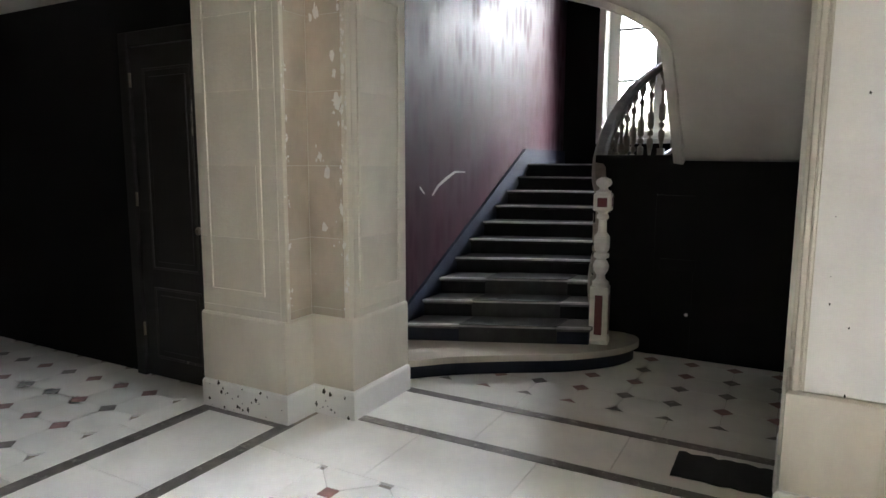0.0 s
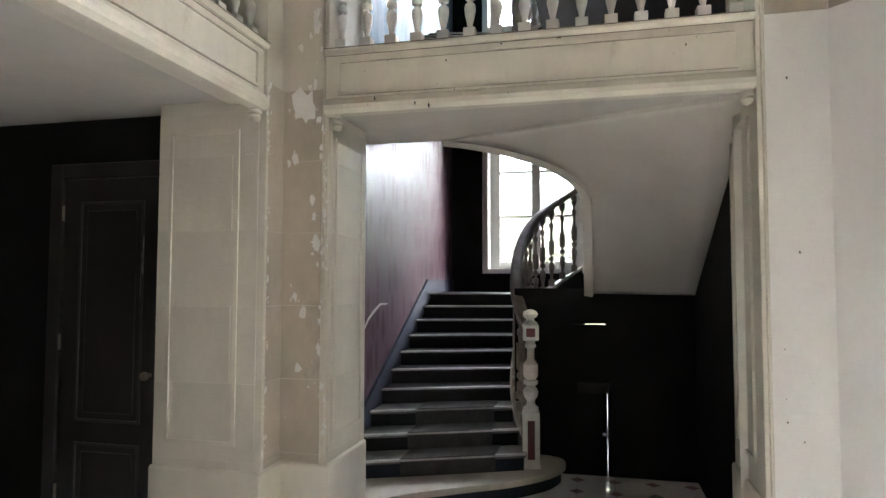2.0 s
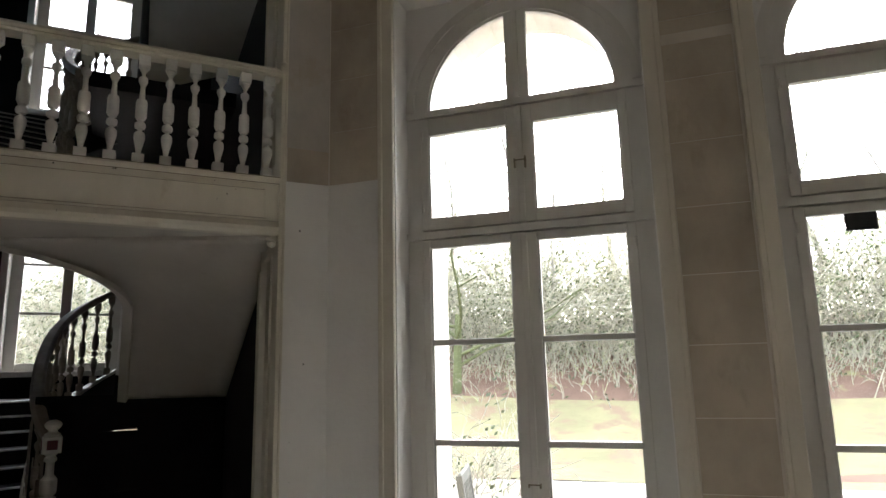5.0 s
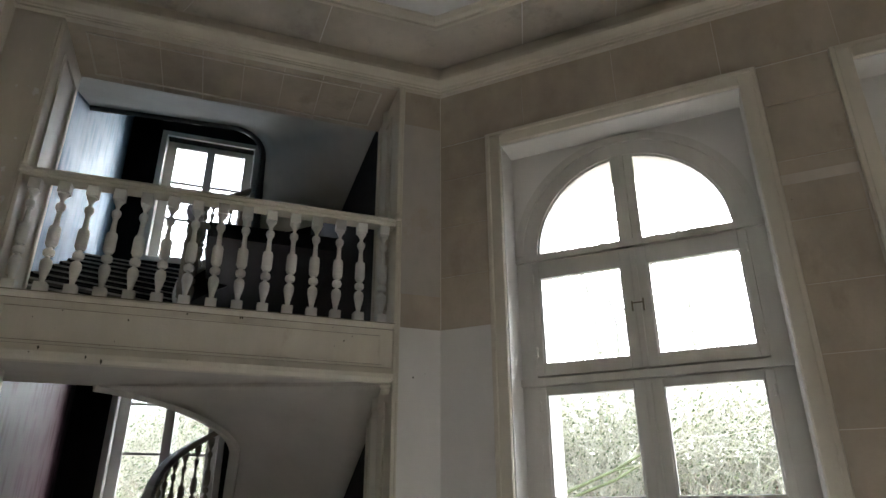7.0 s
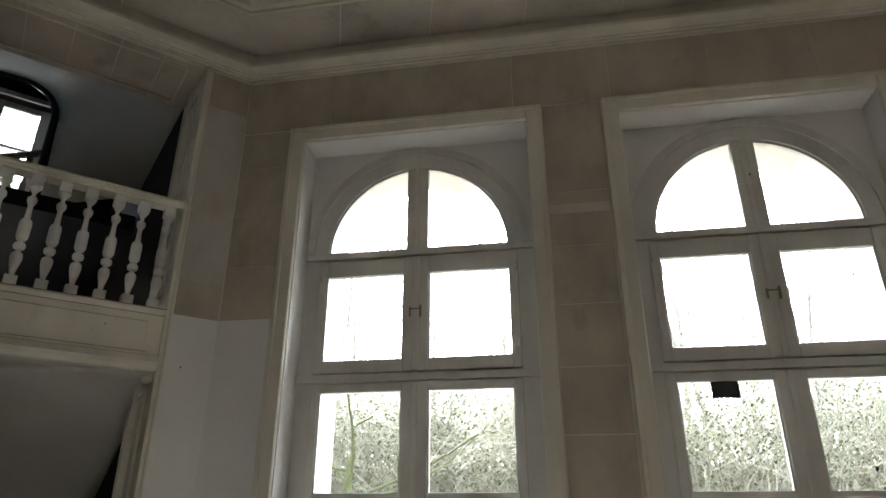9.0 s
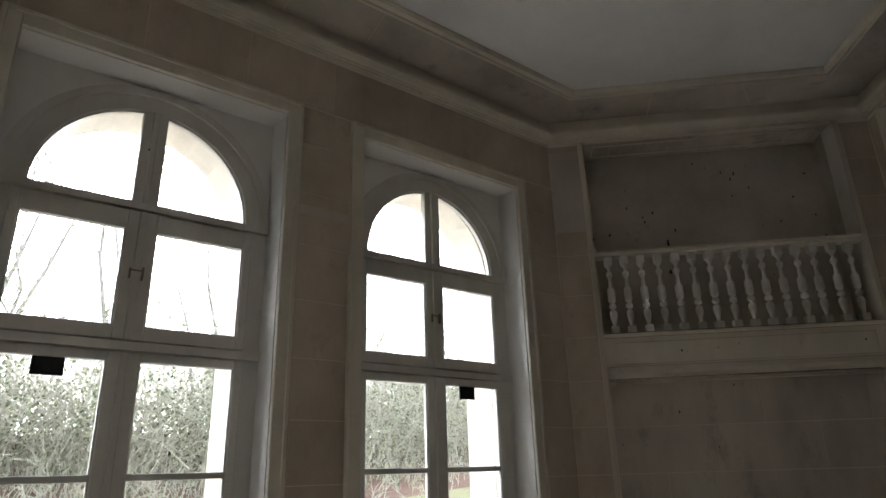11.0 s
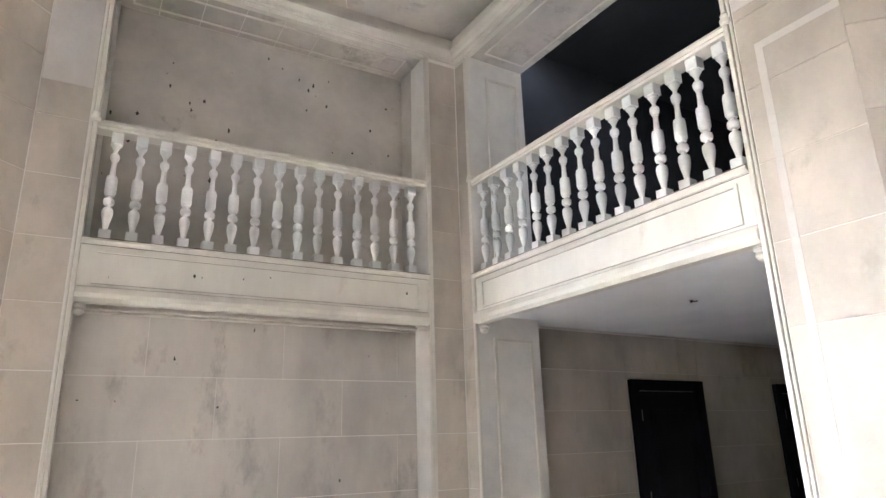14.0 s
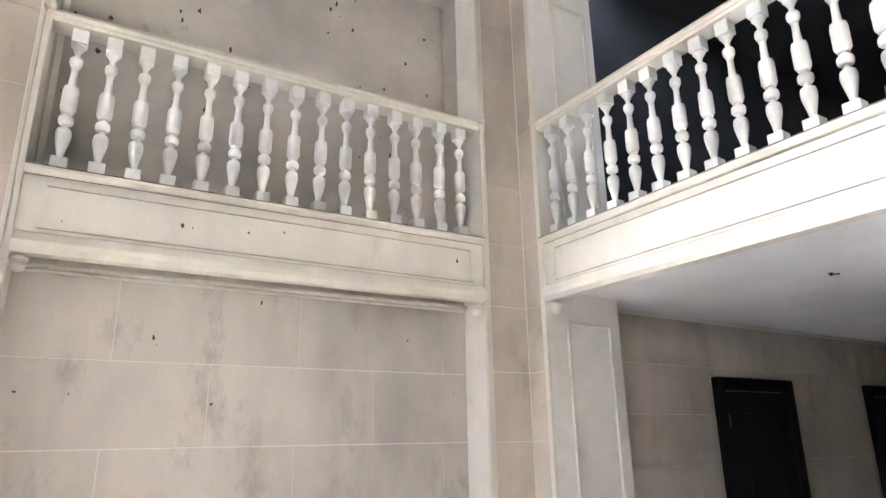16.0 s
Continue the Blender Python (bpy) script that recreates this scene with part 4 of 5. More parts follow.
def panel_door(name, f, u0, u1, y, top, mat, label, bead_mat, plaque=False):
    """A panelled door in its frame, closed, on the hall side of a wall at y."""
    ob = empty(name, f @ pose((u0 + u1) / 2, y, 0), label, "door", kind="structure")
    inv = ob.matrix_world.inverted() @ f
    part("door_frame", boxes(inv, (u0 - 0.09, u0, y - 0.05, y, 0, top + 0.09), (u1, u1 + 0.09, y - 0.05, y, 0, top + 0.09), (u0, u1, y - 0.05, y, top, top + 0.09), bevel=0.006), mat, ob)
    leaf = part("leaf", boxes(inv, (u0 + 0.004, u1 - 0.004, y - 0.032, y - 0.002, 0.008, top - 0.004), bevel=0.004), mat, ob)
    a0, a1 = u0 + 0.12, u1 - 0.12
    for z0, z1 in ((0.14, 0.62), (0.74, top - 0.14)):
        bm = boxes(inv, (a0, a0 + 0.016, y - 0.042, y - 0.03, z0, z1), (a1 - 0.016, a1, y - 0.042, y - 0.03, z0, z1), (a0, a1, y - 0.042, y - 0.03, z0, z0 + 0.016), (a0, a1, y - 0.042, y - 0.03, z1 - 0.016, z1), bevel=0.003)
        part("panel_bead", bm, bead_mat, leaf)
        part("panel", boxes(inv, (a0 + 0.05, a1 - 0.05, y - 0.038, y - 0.03, z0 + 0.05, z1 - 0.05), bevel=0.006), mat, leaf)
    bm = bmesh.new()
    add_lathe(bm, inv @ pose(u1 - 0.06, y - 0.032, 1.02, 90), [(0, 0.012), (0.03, 0.010), (0.035, 0.022), (0.055, 0.026), (0.065, 0.014)], 12)
    part("door_handle", bm, BRASS, leaf)
    for zh in (0.28, 1.15, top - 0.25):
        bm = bmesh.new()
        add_lathe(bm, inv @ pose(u0 + 0.002, y - 0.04, zh), [(0, 0.008), (0.09, 0.008)], 8)
        part("hinge", bm, BRASS, leaf)
    if plaque:
        part("plaque", boxes(inv, ((u0 + u1) / 2 - 0.14, (u0 + u1) / 2 + 0.14, y - 0.046, y - 0.036, top - 0.24, top - 0.13)), FRAMEPAINT, leaf, "pale rectangular plate")
    return ob


BEADLIGHT = material("worn_bead_paint", (0.035, 0.031, 0.025), 0.5, 0.4, 8, dirt=(0.40, 0.38, 0.33), dirt_at=0.60, streak=9)
panel_door("door_1", FN, -3.98, -3.30, 0.02, 2.16, DARKWOOD, "dark brown panelled door with worn pale beads", BEADLIGHT)
panel_door("door_2", FD, 4.385, 5.14, -0.004, 2.045, NEARBLACK, "black panelled door in the stone passage wall", NEARBLACK)
panel_door("door_3", FD, 6.46, 7.26, -0.004, 2.045, NEARBLACK, "black panelled door with a pale plate", NEARBLACK, True)
# cupboard front under the stair, with daylight at the edges of its door
ob = empty("door_4", FN @ pose(-0.7, 2.16, 0), "black cupboard door under the stairs with light at its edges", "door", kind="structure")
_f = ob.matrix_world.inverted() @ FN
part("front", boxes(_f, (-1.55, -1.085, 2.16, 2.21, 0, 1.50), (-1.085, SR, 2.16, 2.21, 1.216, 1.50), (-0.805, SR, 2.16, 2.21, 0, 1.216), (-0.816, -0.805, 2.161, 2.211, 0.67, 1.216), (-0.816, -0.805, 2.161, 2.211, 0.30, 0.37)), NEARBLACK, ob)
leaf = part("leaf", boxes(_f, (-1.085, -0.8075, 2.165, 2.205, 0.0, 1.207)), NEARBLACK, ob)
part("cross_bar", boxes(_f, (-1.04, -0.79, 2.145, 2.166, 0.66, 0.74), bevel=0.004), NEARBLACK, leaf)
bm = bmesh.new()
add_lathe(bm, _f @ pose(-0.835, 2.163, 0.335, 90), [(0, 0.006), (0.012, 0.006), (0.016, 0.012), (0.026, 0.012), (0.03, 0.005)], 10)
part("door_knob", bm, WHITE, leaf, "small white knob")
# added board under the string keeps the cupboard's daylight from leaking out
p2 = smooth_path(RAILPATH)
bm = bmesh.new()
add_sweep(bm, [FN @ Vector((p.x, p.y, 0)) for p in p2], [(-0.015, 0.0), (0.015, 0.0), (0.015, 0.30), (-0.015, 0.30)])
for v in bm.verts:
    if v.co.z > 0.2:
        q = FN.inverted() @ v.co
        i = min(range(len(p2)), key=lambda k: (p2[k] - Vector((q.x, q.y))).length)
        v.co.z = 0.04 + 1.34 * i / (len(p2) - 1)
thing("understair_light_stop", bm, NEARBLACK, "black board added under the stair string to stop light", "panelling", kind="structure")

# hook under the passage ceiling
bm = bmesh.new()
add_lathe(bm, FS @ pose(-3.62, 1.02, 2.494), [(0.010, 0.003), (0.012, 0.006), (0.020, 0.007), (0.026, 0.014)], 10)
add_box(bm, FS @ pose(-3.62, 1.02, 2.500, 0, 0, 25), 0.0, 0.04, -0.003, 0.003, 0.008, 0.014)
thing("ceiling_hook", bm, BLACK, "small black metal hook on the passage ceiling", "hook")

# ---- stone courses: each block lies a little proud of its joints ----
BLOCKS = {}


def ashlar(wall, f, u0, u1, z0, z1, y, mat, length=0.75, course=0.355, base=3.15, shift=0.0):
    """Blocks on the hall side of a face at y, with courses counted from base."""
    k0, k1 = math.floor((z0 - base) / course), math.ceil((z1 - base) / course)
    for k in range(k0, k1):
        a, b = max(z0, base + k * course), min(z1, base + (k + 1) * course)
        if b - a < 0.03:
            continue
        u = u0 - ((shift + (k % 2) * 0.5) * length) % length
        while u < u1:
            c, d = max(u0, u), min(u1, u + length)
            u += length
            if d - c < 0.03:
                continue
            w, h = round(d - c - 0.0035, 3), round(b - a - 0.0035, 3)
            key = (w, h, mat.name)
            if key not in BLOCKS:
                bm = bmesh.new()
                add_box(bm, I4, -w / 2, w / 2, -0.004, 0.002, -h / 2, h / 2)
                BLOCKS[key] = finish("stone_block", bm, mat)
            o = new("stone_block", BLOCKS[key])
            o.parent = wall
            o.matrix_basis = f @ pose((c + d) / 2, y - random.uniform(0, 0.0008), (a + b) / 2)


def by_name(n):
    return bpy.data.objects[n]


JW = FW @ Matrix(((0, 1, 0, SIDE_B), (-1, 0, 0, 0), (0, 0, 1, 0), (0, 0, 0, 1)))
JS = FS @ Matrix(((0, -1, 0, -SIDE_B), (1, 0, 0, 0), (0, 0, 1, 0), (0, 0, 0, 1)))
JN = FN @ Matrix(((0, -1, 0, UL), (1, 0, 0, 0), (0, 0, 1, 0), (0, 0, 0, 1)))
JE = FE @ Matrix(((0, 1, 0, -UL), (-1, 0, 0, 0), (0, 0, 1, 0), (0, 0, 0, 1)))
EC = YW / R2 - N0     # where the stair wall meets the window wall, along it
blind, wins, pa, pb, st = (by_name(n) for n in ("wall_blind_side", "wall_windows", "wall_passage_side_a", "wall_passage_side_b", "wall_stair_side"))
ashlar(blind, FE, -EC, -UR - 0.045, 0.02, 4.56, 0, STONE, 0.9)
ashlar(blind, FE, -UL + 0.045, M0, 0.02, 4.56, 0, STONE, 0.9)
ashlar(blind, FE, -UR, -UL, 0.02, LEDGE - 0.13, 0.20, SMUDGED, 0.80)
ashlar(pb, FS, -N0, -SIDE_B - 0.045, 0.02, 4.56, 0, STONE, 0.9)
ashlar(pb, FS, -SIDE_C + 0.045, -SNB, 0.02, 4.56, 0, STONE, 0.9)
ashlar(by_name("wall_passage_b_door"), FD, M0 + DEEP, 4.29, 0.02, 2.515, 0.0, STONE, 0.78, 0.32, 2.20, 0.3)
ashlar(by_name("wall_passage_b_door"), FD, 5.235, 6.365, 0.02, 2.515, 0.0, STONE, 0.78, 0.32, 2.20, 0.1)
ashlar(by_name("wall_passage_b_door"), FD, 4.29, 5.235, 2.14, 2.515, 0.0, STONE, 0.78, 0.32, 2.20, 0.1)
ashlar(by_name("wall_passage_b_door"), FD, 6.365, 7.75, 2.14, 2.515, 0.0, STONE, 0.78, 0.32, 2.20, 0.1)
ashlar(by_name("wall_back_right"), Matrix(((0, 1, 0, 3.2), (-1, 0, 0, 0), (0, 0, 1, 0), (0, 0, 0, 1))), 0.46, 3.9, 0.02, 4.56, 0, STONE, 0.85)
for x0, x1 in ((WINX[0] + WH + 0.10, WINX[1] - WH - 0.10), (WINX[1] + WH + 0.10, WINX[2] - WH - 0.10)):
    ashlar(wins, FV, x0, x1, 0.02, WTOP + 0.10, 0, STONE, 2.0)
ashlar(wins, FV, WINX[2] + WH + 0.10, 3.26, 0.02, WTOP + 0.10, 0, STONE, 2.0)
ashlar(wins, FV, -3.26, 3.26, WTOP + 0.105, 4.56, 0, STONE, 0.62, 0.46, WTOP + 0.105)
ashlar(wins, FV, -3.26, WINX[0] - WH - 0.10, 2.80, WTOP + 0.10, 0, STONE, 2.0)
ashlar(st, FN, UR + 0.045, EC, 2.80, 4.56, 0, STONE, 0.9)
ashlar(st, FN, -M0, UL - 0.045, 0.575, 2.62, NWOFF, STONE, 0.9, 0.40, 0.62)
ashlar(pa, FW, SIDE_B + 0.045, N0 + 0.05, 0.575, 2.62, 0, STONE, 0.9, 0.40, 0.62)
ashlar(pa, JW, -THICK, -0.02, 0.575, 2.45, 0, CREAM, 0.9, 0.40, 0.62)
ashlar(st, JN, NWOFF + 0.02, THICK, 0.575, 2.45, 0, CREAM, 0.9, 0.40, 0.62)
ashlar(st, FN, UL, UR, 4.58, 4.70, 0, STONE, 0.5)
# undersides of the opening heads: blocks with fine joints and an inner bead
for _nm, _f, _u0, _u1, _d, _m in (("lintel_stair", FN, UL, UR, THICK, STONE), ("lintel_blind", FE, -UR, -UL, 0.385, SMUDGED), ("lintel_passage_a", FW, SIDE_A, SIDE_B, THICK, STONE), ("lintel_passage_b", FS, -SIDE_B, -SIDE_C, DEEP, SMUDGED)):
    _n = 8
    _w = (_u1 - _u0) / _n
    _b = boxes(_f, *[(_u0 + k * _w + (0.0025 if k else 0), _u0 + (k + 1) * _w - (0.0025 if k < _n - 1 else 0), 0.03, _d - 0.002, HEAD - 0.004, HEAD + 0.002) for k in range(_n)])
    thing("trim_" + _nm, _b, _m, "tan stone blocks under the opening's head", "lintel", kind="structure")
    _b = boxes(_f, (_u0 + 0.10, _u1 - 0.10, 0.10, 0.112, HEAD - 0.013, HEAD - 0.003), (_u0 + 0.10, _u1 - 0.10, _d - 0.08, _d - 0.068, HEAD - 0.013, HEAD - 0.003), (_u0 + 0.10, _u0 + 0.112, 0.112, _d - 0.08, HEAD - 0.013, HEAD - 0.003), (_u1 - 0.112, _u1 - 0.10, 0.112, _d - 0.08, HEAD - 0.013, HEAD - 0.003), (_u0, _u1, -0.012, 0.03, HEAD - 0.012, HEAD + 0.003))
    thing("trim_bead_" + _nm, _b, CREAM, "thin raised bead under the opening's head", "moulding", kind="structure")
# pale repaint on the pier beside the first window
thing("paint_patch_pier", boxes(FN, (UR + 0.042, EC - 0.002, -0.004, 0.002, 0.575, 2.80)), PALE, "pale repainted face of the pier", "wall paint", kind="structure")
thing("paint_patch_window", boxes(FV, (-3.275, WINX[0] - WH - 0.102, -0.004, 0.002, 0.575, 2.80)), PALE, "pale repainted strip beside the window", "wall paint", kind="structure")
thing("paint_patch_pier_upper", boxes(FN, (UR + 0.042, EC - 0.004, -0.0075, 0.002, 3.02, 4.28)), BLOTCH, "blotchy grey repaint high on the pier", "wall paint", kind="structure")
thing("paint_patch_blind_pier", boxes(FE, (-EC + 0.004, -UR - 0.05, -0.0075, 0.002, 3.72, 4.50)), BLOTCH, "blotchy grey repaint high on the pier", "wall paint", kind="structure")
thing("paint_patch_passage_pier", boxes(FS, (-SIDE_C + 0.05, -SNB - 0.06, -0.0075, 0.002, 3.56, 4.50)), BLOTCH, "blotchy grey repaint high on the pier", "wall paint", kind="structure")
thing("trim_niche", boxes(FE, (-UR + 0.002, -UL - 0.002, 0.16, 0.196, 2.446, 2.462), (-UR + 0.002, -UL - 0.002, 0.18, 0.196, 2.428, 2.442), bevel=0.003), CREAM, "narrow moulding under the balcony front", "moulding", kind="structure")
# plaster of the blind niche with its reveals
thing("niche_plaster", boxes(FE, (-UR, -UL, 0.385, 0.401, LEDGE - 0.02, HEAD - 0.005), (-UR - 0.001, -UR + 0.006, 0.22, 0.385, LEDGE, HEAD - 0.005), (-UL - 0.006, -UL + 0.001, 0.22, 0.385, LEDGE, HEAD - 0.005)), PLASTER, "flaking stained plaster of the blind niche", "plaster", kind="structure")

# pale painted border lines on the stone piers
for _nm, _f, _rows in (("painted_line_b", FS, [(-SIDE_C + 0.12, -SIDE_C + 0.155, 3.35), (-SNB - 0.03, -SNB, 4.5)], ),
                       ("painted_line_c", FV, [(1.215, 1.24, 3.42), (-1.24, -1.215, 3.42), (0.835, 0.86, 3.42), (-0.86, -0.835, 3.42)])):
    thing(_nm, boxes(_f, *[(a, b, -0.006, 0.001, 0.03, z) for a, b, z in _rows]), STRIPE, "pale painted border line on the stone", "painted line", kind="structure")
_b = boxes(FV, (0.86, 1.215, -0.006, 0.001, 3.36, 3.42), (-1.215, -0.86, -0.006, 0.001, 3.36, 3.42))
thing("painted_line_d", _b, STRIPE, "pale painted border line on the stone", "painted line", kind="structure")
thing("painted_line_e", boxes(FS, (-SIDE_C + 0.155, -SNB - 0.03, -0.006, 0.001, 3.315, 3.35)), STRIPE, "pale painted border line on the stone", "painted line", kind="structure")

# flakes and holes in the plaster and paint
def flakes(name, f, u0, u1, z0, z1, y, n, size, mat, label, seed):
    rng = random.Random(seed)
    bm = bmesh.new()
    for _ in range(n):
        c, s = Vector((rng.uniform(u0, u1), rng.uniform(z0, z1))), size * rng.uniform(0.3, 1.0) ** 2
        m = rng.randint(11, 18)
        el = rng.uniform(0.8, 2.4)
        pts = [(c.x + s * rng.uniform(0.45, 1.3) * math.cos(2 * math.pi * k / m), c.y + el * s * rng.uniform(0.45, 1.3) * math.sin(2 * math.pi * k / m)) for k in range(m)]
        add_prism(bm, f, pts, y - rng.uniform(0.0015, 0.003), y + 0.001)
    return thing(name, bm, mat, label, "paint flake", kind="stuff")


HOLE = material("dark_hole", (0.05, 0.043, 0.035), 0.9, 0.3, 20)
FLAKEW = material("white_filler", (0.72, 0.70, 0.65), 0.8, 0.08, 12)
flakes("plaster_chips", FE, 0.2, 2.28, 3.3, 4.5, 0.385, 45, 0.014, HOLE, "small dark chips in the niche plaster", 4)
flakes("plaster_blisters", FE, 0.2, 2.28, 3.3, 4.5, 0.385, 26, 0.045, PLASTER, "blistered paint on the niche plaster", 5)
flakes("paint_chips", FN, -2.56, UL - 0.05, 0.6, 4.4, NWOFF - 0.004, 40, 0.022, FLAKEW, "white paint chips on the pier", 6)
flakes("paint_loss", FN, -2.55, -2.36, 2.45, 3.1, NWOFF - 0.004, 9, 0.085, FLAKEW, "white filler showing through lost paint", 7)
flakes("paint_loss_pier", FN, -2.42, -2.36, 1.7, 2.0, NWOFF - 0.004, 4, 0.035, FLAKEW, "white filler showing through lost paint", 8)
flakes("edge_chips", FN, UL - 0.045, UL - 0.002, 0.6, 2.4, NWOFF - 0.0205, 70, 0.011, FLAKEW, "chipped paint on the moulding", 9)
flakes("edge_chips_b", FW, SIDE_B + 0.002, SIDE_B + 0.045, 0.6, 2.6, -0.0205, 60, 0.010, FLAKEW, "chipped paint on the moulding", 10)
flakes("pier_specks", FN, UR + 0.05, EC, 0.4, 2.7, -0.005, 12, 0.005, HOLE, "dark specks on the pale pier", 11)
flakes("beam_specks", FE, 0.3, 2.2, 2.58, 2.74, 0.0, 9, 0.007, HOLE, "dark specks on the balcony front", 12)
flakes("beam_specks_b", FN, UL + 0.2, UR - 0.1, 2.46, 2.80, -0.0355, 26, 0.006, HOLE, "dark chips along the balcony front", 13)
flakes("stone_specks", FE, 0.2, 2.3, 0.4, 2.6, 0.196, 30, 0.007, HOLE, "dark specks on the stone", 14)
flakes("window_wall_specks", FV, -1.2, 1.2, 1.0, 3.9, -0.004, 8, 0.008, HOLE, "dark specks on the stone", 15)
flakes("plinth_chips", FN, -M0 - 0.6, -M0, 0.01, 0.155, SIDE_B - N0 - 0.036, 26, 0.012, HOLE, "dark chips in the white plinth", 16)
flakes("plinth_chips_b", FN, -M0, UL, 0.01, 0.155, NWOFF - 0.036, 14, 0.012, HOLE, "dark chips in the white plinth", 17)
# scratches through the purple wallpaper
FLW = FN @ Matrix(((0, -1, 0, SL), (1, 0, 0, 0), (0, 0, 1, 0), (0, 0, 0, 1)))
bm = bmesh.new()
for pts in ([(1.60, 1.18), (1.70, 1.25), (1.84, 1.305), (1.98, 1.355), (2.16, 1.355), (2.16, 1.366), (1.97, 1.372), (1.82, 1.325), (1.68, 1.265), (1.59, 1.19)], [(1.40, 1.25), (1.47, 1.20), (1.475, 1.21), (1.41, 1.26)]):
    add_prism(bm, FLW, pts, -0.004, 0.001)
thing("wallpaper_scratch", bm, FRAMEPAINT, "pale scratch torn through the purple wallpaper", "scratch", kind="structure")

# ---- marble floor ----
def octagon(s, c):
    h = s / 2 - 0.0016
    return [(-h + c, -h), (h - c, -h), (h, -h + c), (h, h - c), (h - c, h), (-h + c, h), (-h, h - c), (-h, -h + c)]


def floor_field(f, u0, v0, nu, nv, s, dot, test=lambda u, v: True):
    """Octagon tiles with small dark squares between, over a grid in the frame."""
    bm = bmesh.new()
    add_plate(bm, I4, octagon(s, dot), -0.012, 0.0)
    tile = finish("tile", bm, MARBLE)
    bm = bmesh.new()
    d = dot - 0.002
    add_plate(bm, I4, [(d, 0), (0, d), (-d, 0), (0, -d)], -0.012, 0.0)
    inset_m = finish("dot_tile", bm, BAND)
    bm = bmesh.new()
    add_plate(bm, I4, [(d, 0), (0, d), (-d, 0), (0, -d)], -0.012, 0.0)
    red_m = finish("dot_tile_red", bm, RED)
    for i in range(nu):
        for j in range(nv):
            if test(u0 + i * s, v0 + j * s):
                o = new("tile", tile)
                o.parent = floor_ob
                o.matrix_basis = f @ pose(u0 + (i + 0.5) * s, v0 + (j + 0.5) * s, random.uniform(-0.0012, 0.0))
                o = new("dot_tile", red_m if random.random() < 0.4 else inset_m)
                o.parent = floor_ob
                o.matrix_basis = f @ pose(u0 + i * s, v0 + j * s, random.uniform(-0.0012, 0.0))


FL = FN @ pose(0, -N0, 0)     # plan frame: x along the stair wall, y towards it
HF = FL @ pose(-2.102, 4.300, 0, 0, 0, 45)   # the hall's tiles lie cornerwise


def in_hall(u, v):
    q = FL.inverted() @ HF @ Vector((u + 0.133, v + 0.133, 0))
    return q.x > -2.2 and q.y < 4.40 and q.y > 0.6


floor_field(HF, -0.2665 * 13, -0.2665 * 13, 26, 26, 0.2665, 0.050, in_hall)
floor_field(FL, -2.459, 5.67, 9, 8, 0.283, 0.058)
floor_field(FL, -6.205, 2.556, 10, 8, 0.282, 0.060)


def slab_row(name, f, x0, x1, y0, y1, n, mat, along="x"):
    for k in range(n):
        if along == "x":
            a, b, c, d = x0 + (x1 - x0) * k / n, x0 + (x1 - x0) * (k + 1) / n, y0, y1
        else:
            a, b, c, d = x0, x1, y0 + (y1 - y0) * k / n, y0 + (y1 - y0) * (k + 1) / n
        bm = boxes(f, (a + 0.0015, b - 0.0015, c + 0.0015, d - 0.0015, -0.012, random.uniform(0.0008, 0.0018)))
        part(name, bm, mat, floor_ob)


slab_row("floor_band", FL, UL, UR, 4.825, 4.895, 5, BAND)
slab_row("floor_band", FL, UL, UR, 5.345, 5.415, 4, BAND)
slab_row("floor_slab", FL, UL, UR, 4.897, 5.343, 3, MARBLE)
slab_row("floor_slab", FL, -2.42, 0.1, 5.417, 5.67, 3, MARBLE)
slab_row("floor_slab", FL, -2.528, 0.12, 4.300, 4.823, 4, MARBLE)
slab_row("floor_slab", FL, -2.528, -2.102, 0.8, 4.298, 6, MARBLE, "y")
slab_row("floor_band", FL, -2.61, -2.53, SIDE_A - 0.2, SIDE_B, 7, BAND, "y")
slab_row("floor_band", FL, -3.21, -3.12, SIDE_A - 0.2, SIDE_B, 7, BAND, "y")
slab_row("floor_slab", FL, -3.118, -2.612, SIDE_A - 0.2, SIDE_B - 0.08, 3, MARBLE, "y")
slab_row("floor_band", FL, -3.118, -2.612, SIDE_B - 0.078, SIDE_B, 2, BAND)
slab_row("floor_slab", FL, -3.385, -3.212, SIDE_A - 0.2, N0, 4, MARBLE, "y")
slab_row("floor_band", FL, UL, UL + 0.07, 4.897, 5.343, 1, RED)
# raised black plate stands in for the dark hole with its mat
bm = bmesh.new()
rng = random.Random(3)
edge = [(-0.62 + 0.44 * k / 12, 5.00 + rng.uniform(-0.008, 0.008)) for k in range(13)] + [(-0.20, 5.00 + 0.27 * k / 6) for k in range(1, 6)] + [(-0.20 - 0.42 * k / 14, 5.27 + rng.uniform(-0.016, 0.014)) for k in range(15)]
add_plate(bm, FL, edge, 0.0030, 0.012)
thing("floor_hole_mat", bm, BLACK, "ragged black plate for the dark hole and mat in the marble threshold", "mat")

# ---- garden ----
LAWN = material("winter_lawn", (0.23, 0.215, 0.11), 0.95, 0.3, 0.6, dirt=(0.20, 0.14, 0.09), dirt_at=0.50, bump=0.6, bump_scale=8)
LITTER = material("leaf_litter", (0.155, 0.095, 0.065), 0.95, 0.35, 0.5, dirt=(0.22, 0.23, 0.10), dirt_at=0.60, bump=0.8, bump_scale=6)
GRAVEL = material("pale_terrace", (0.70, 0.685, 0.65), 0.9, 0.15, 2, dirt=(0.36, 0.35, 0.25), dirt_at=0.66, bump=0.4, bump_scale=60)
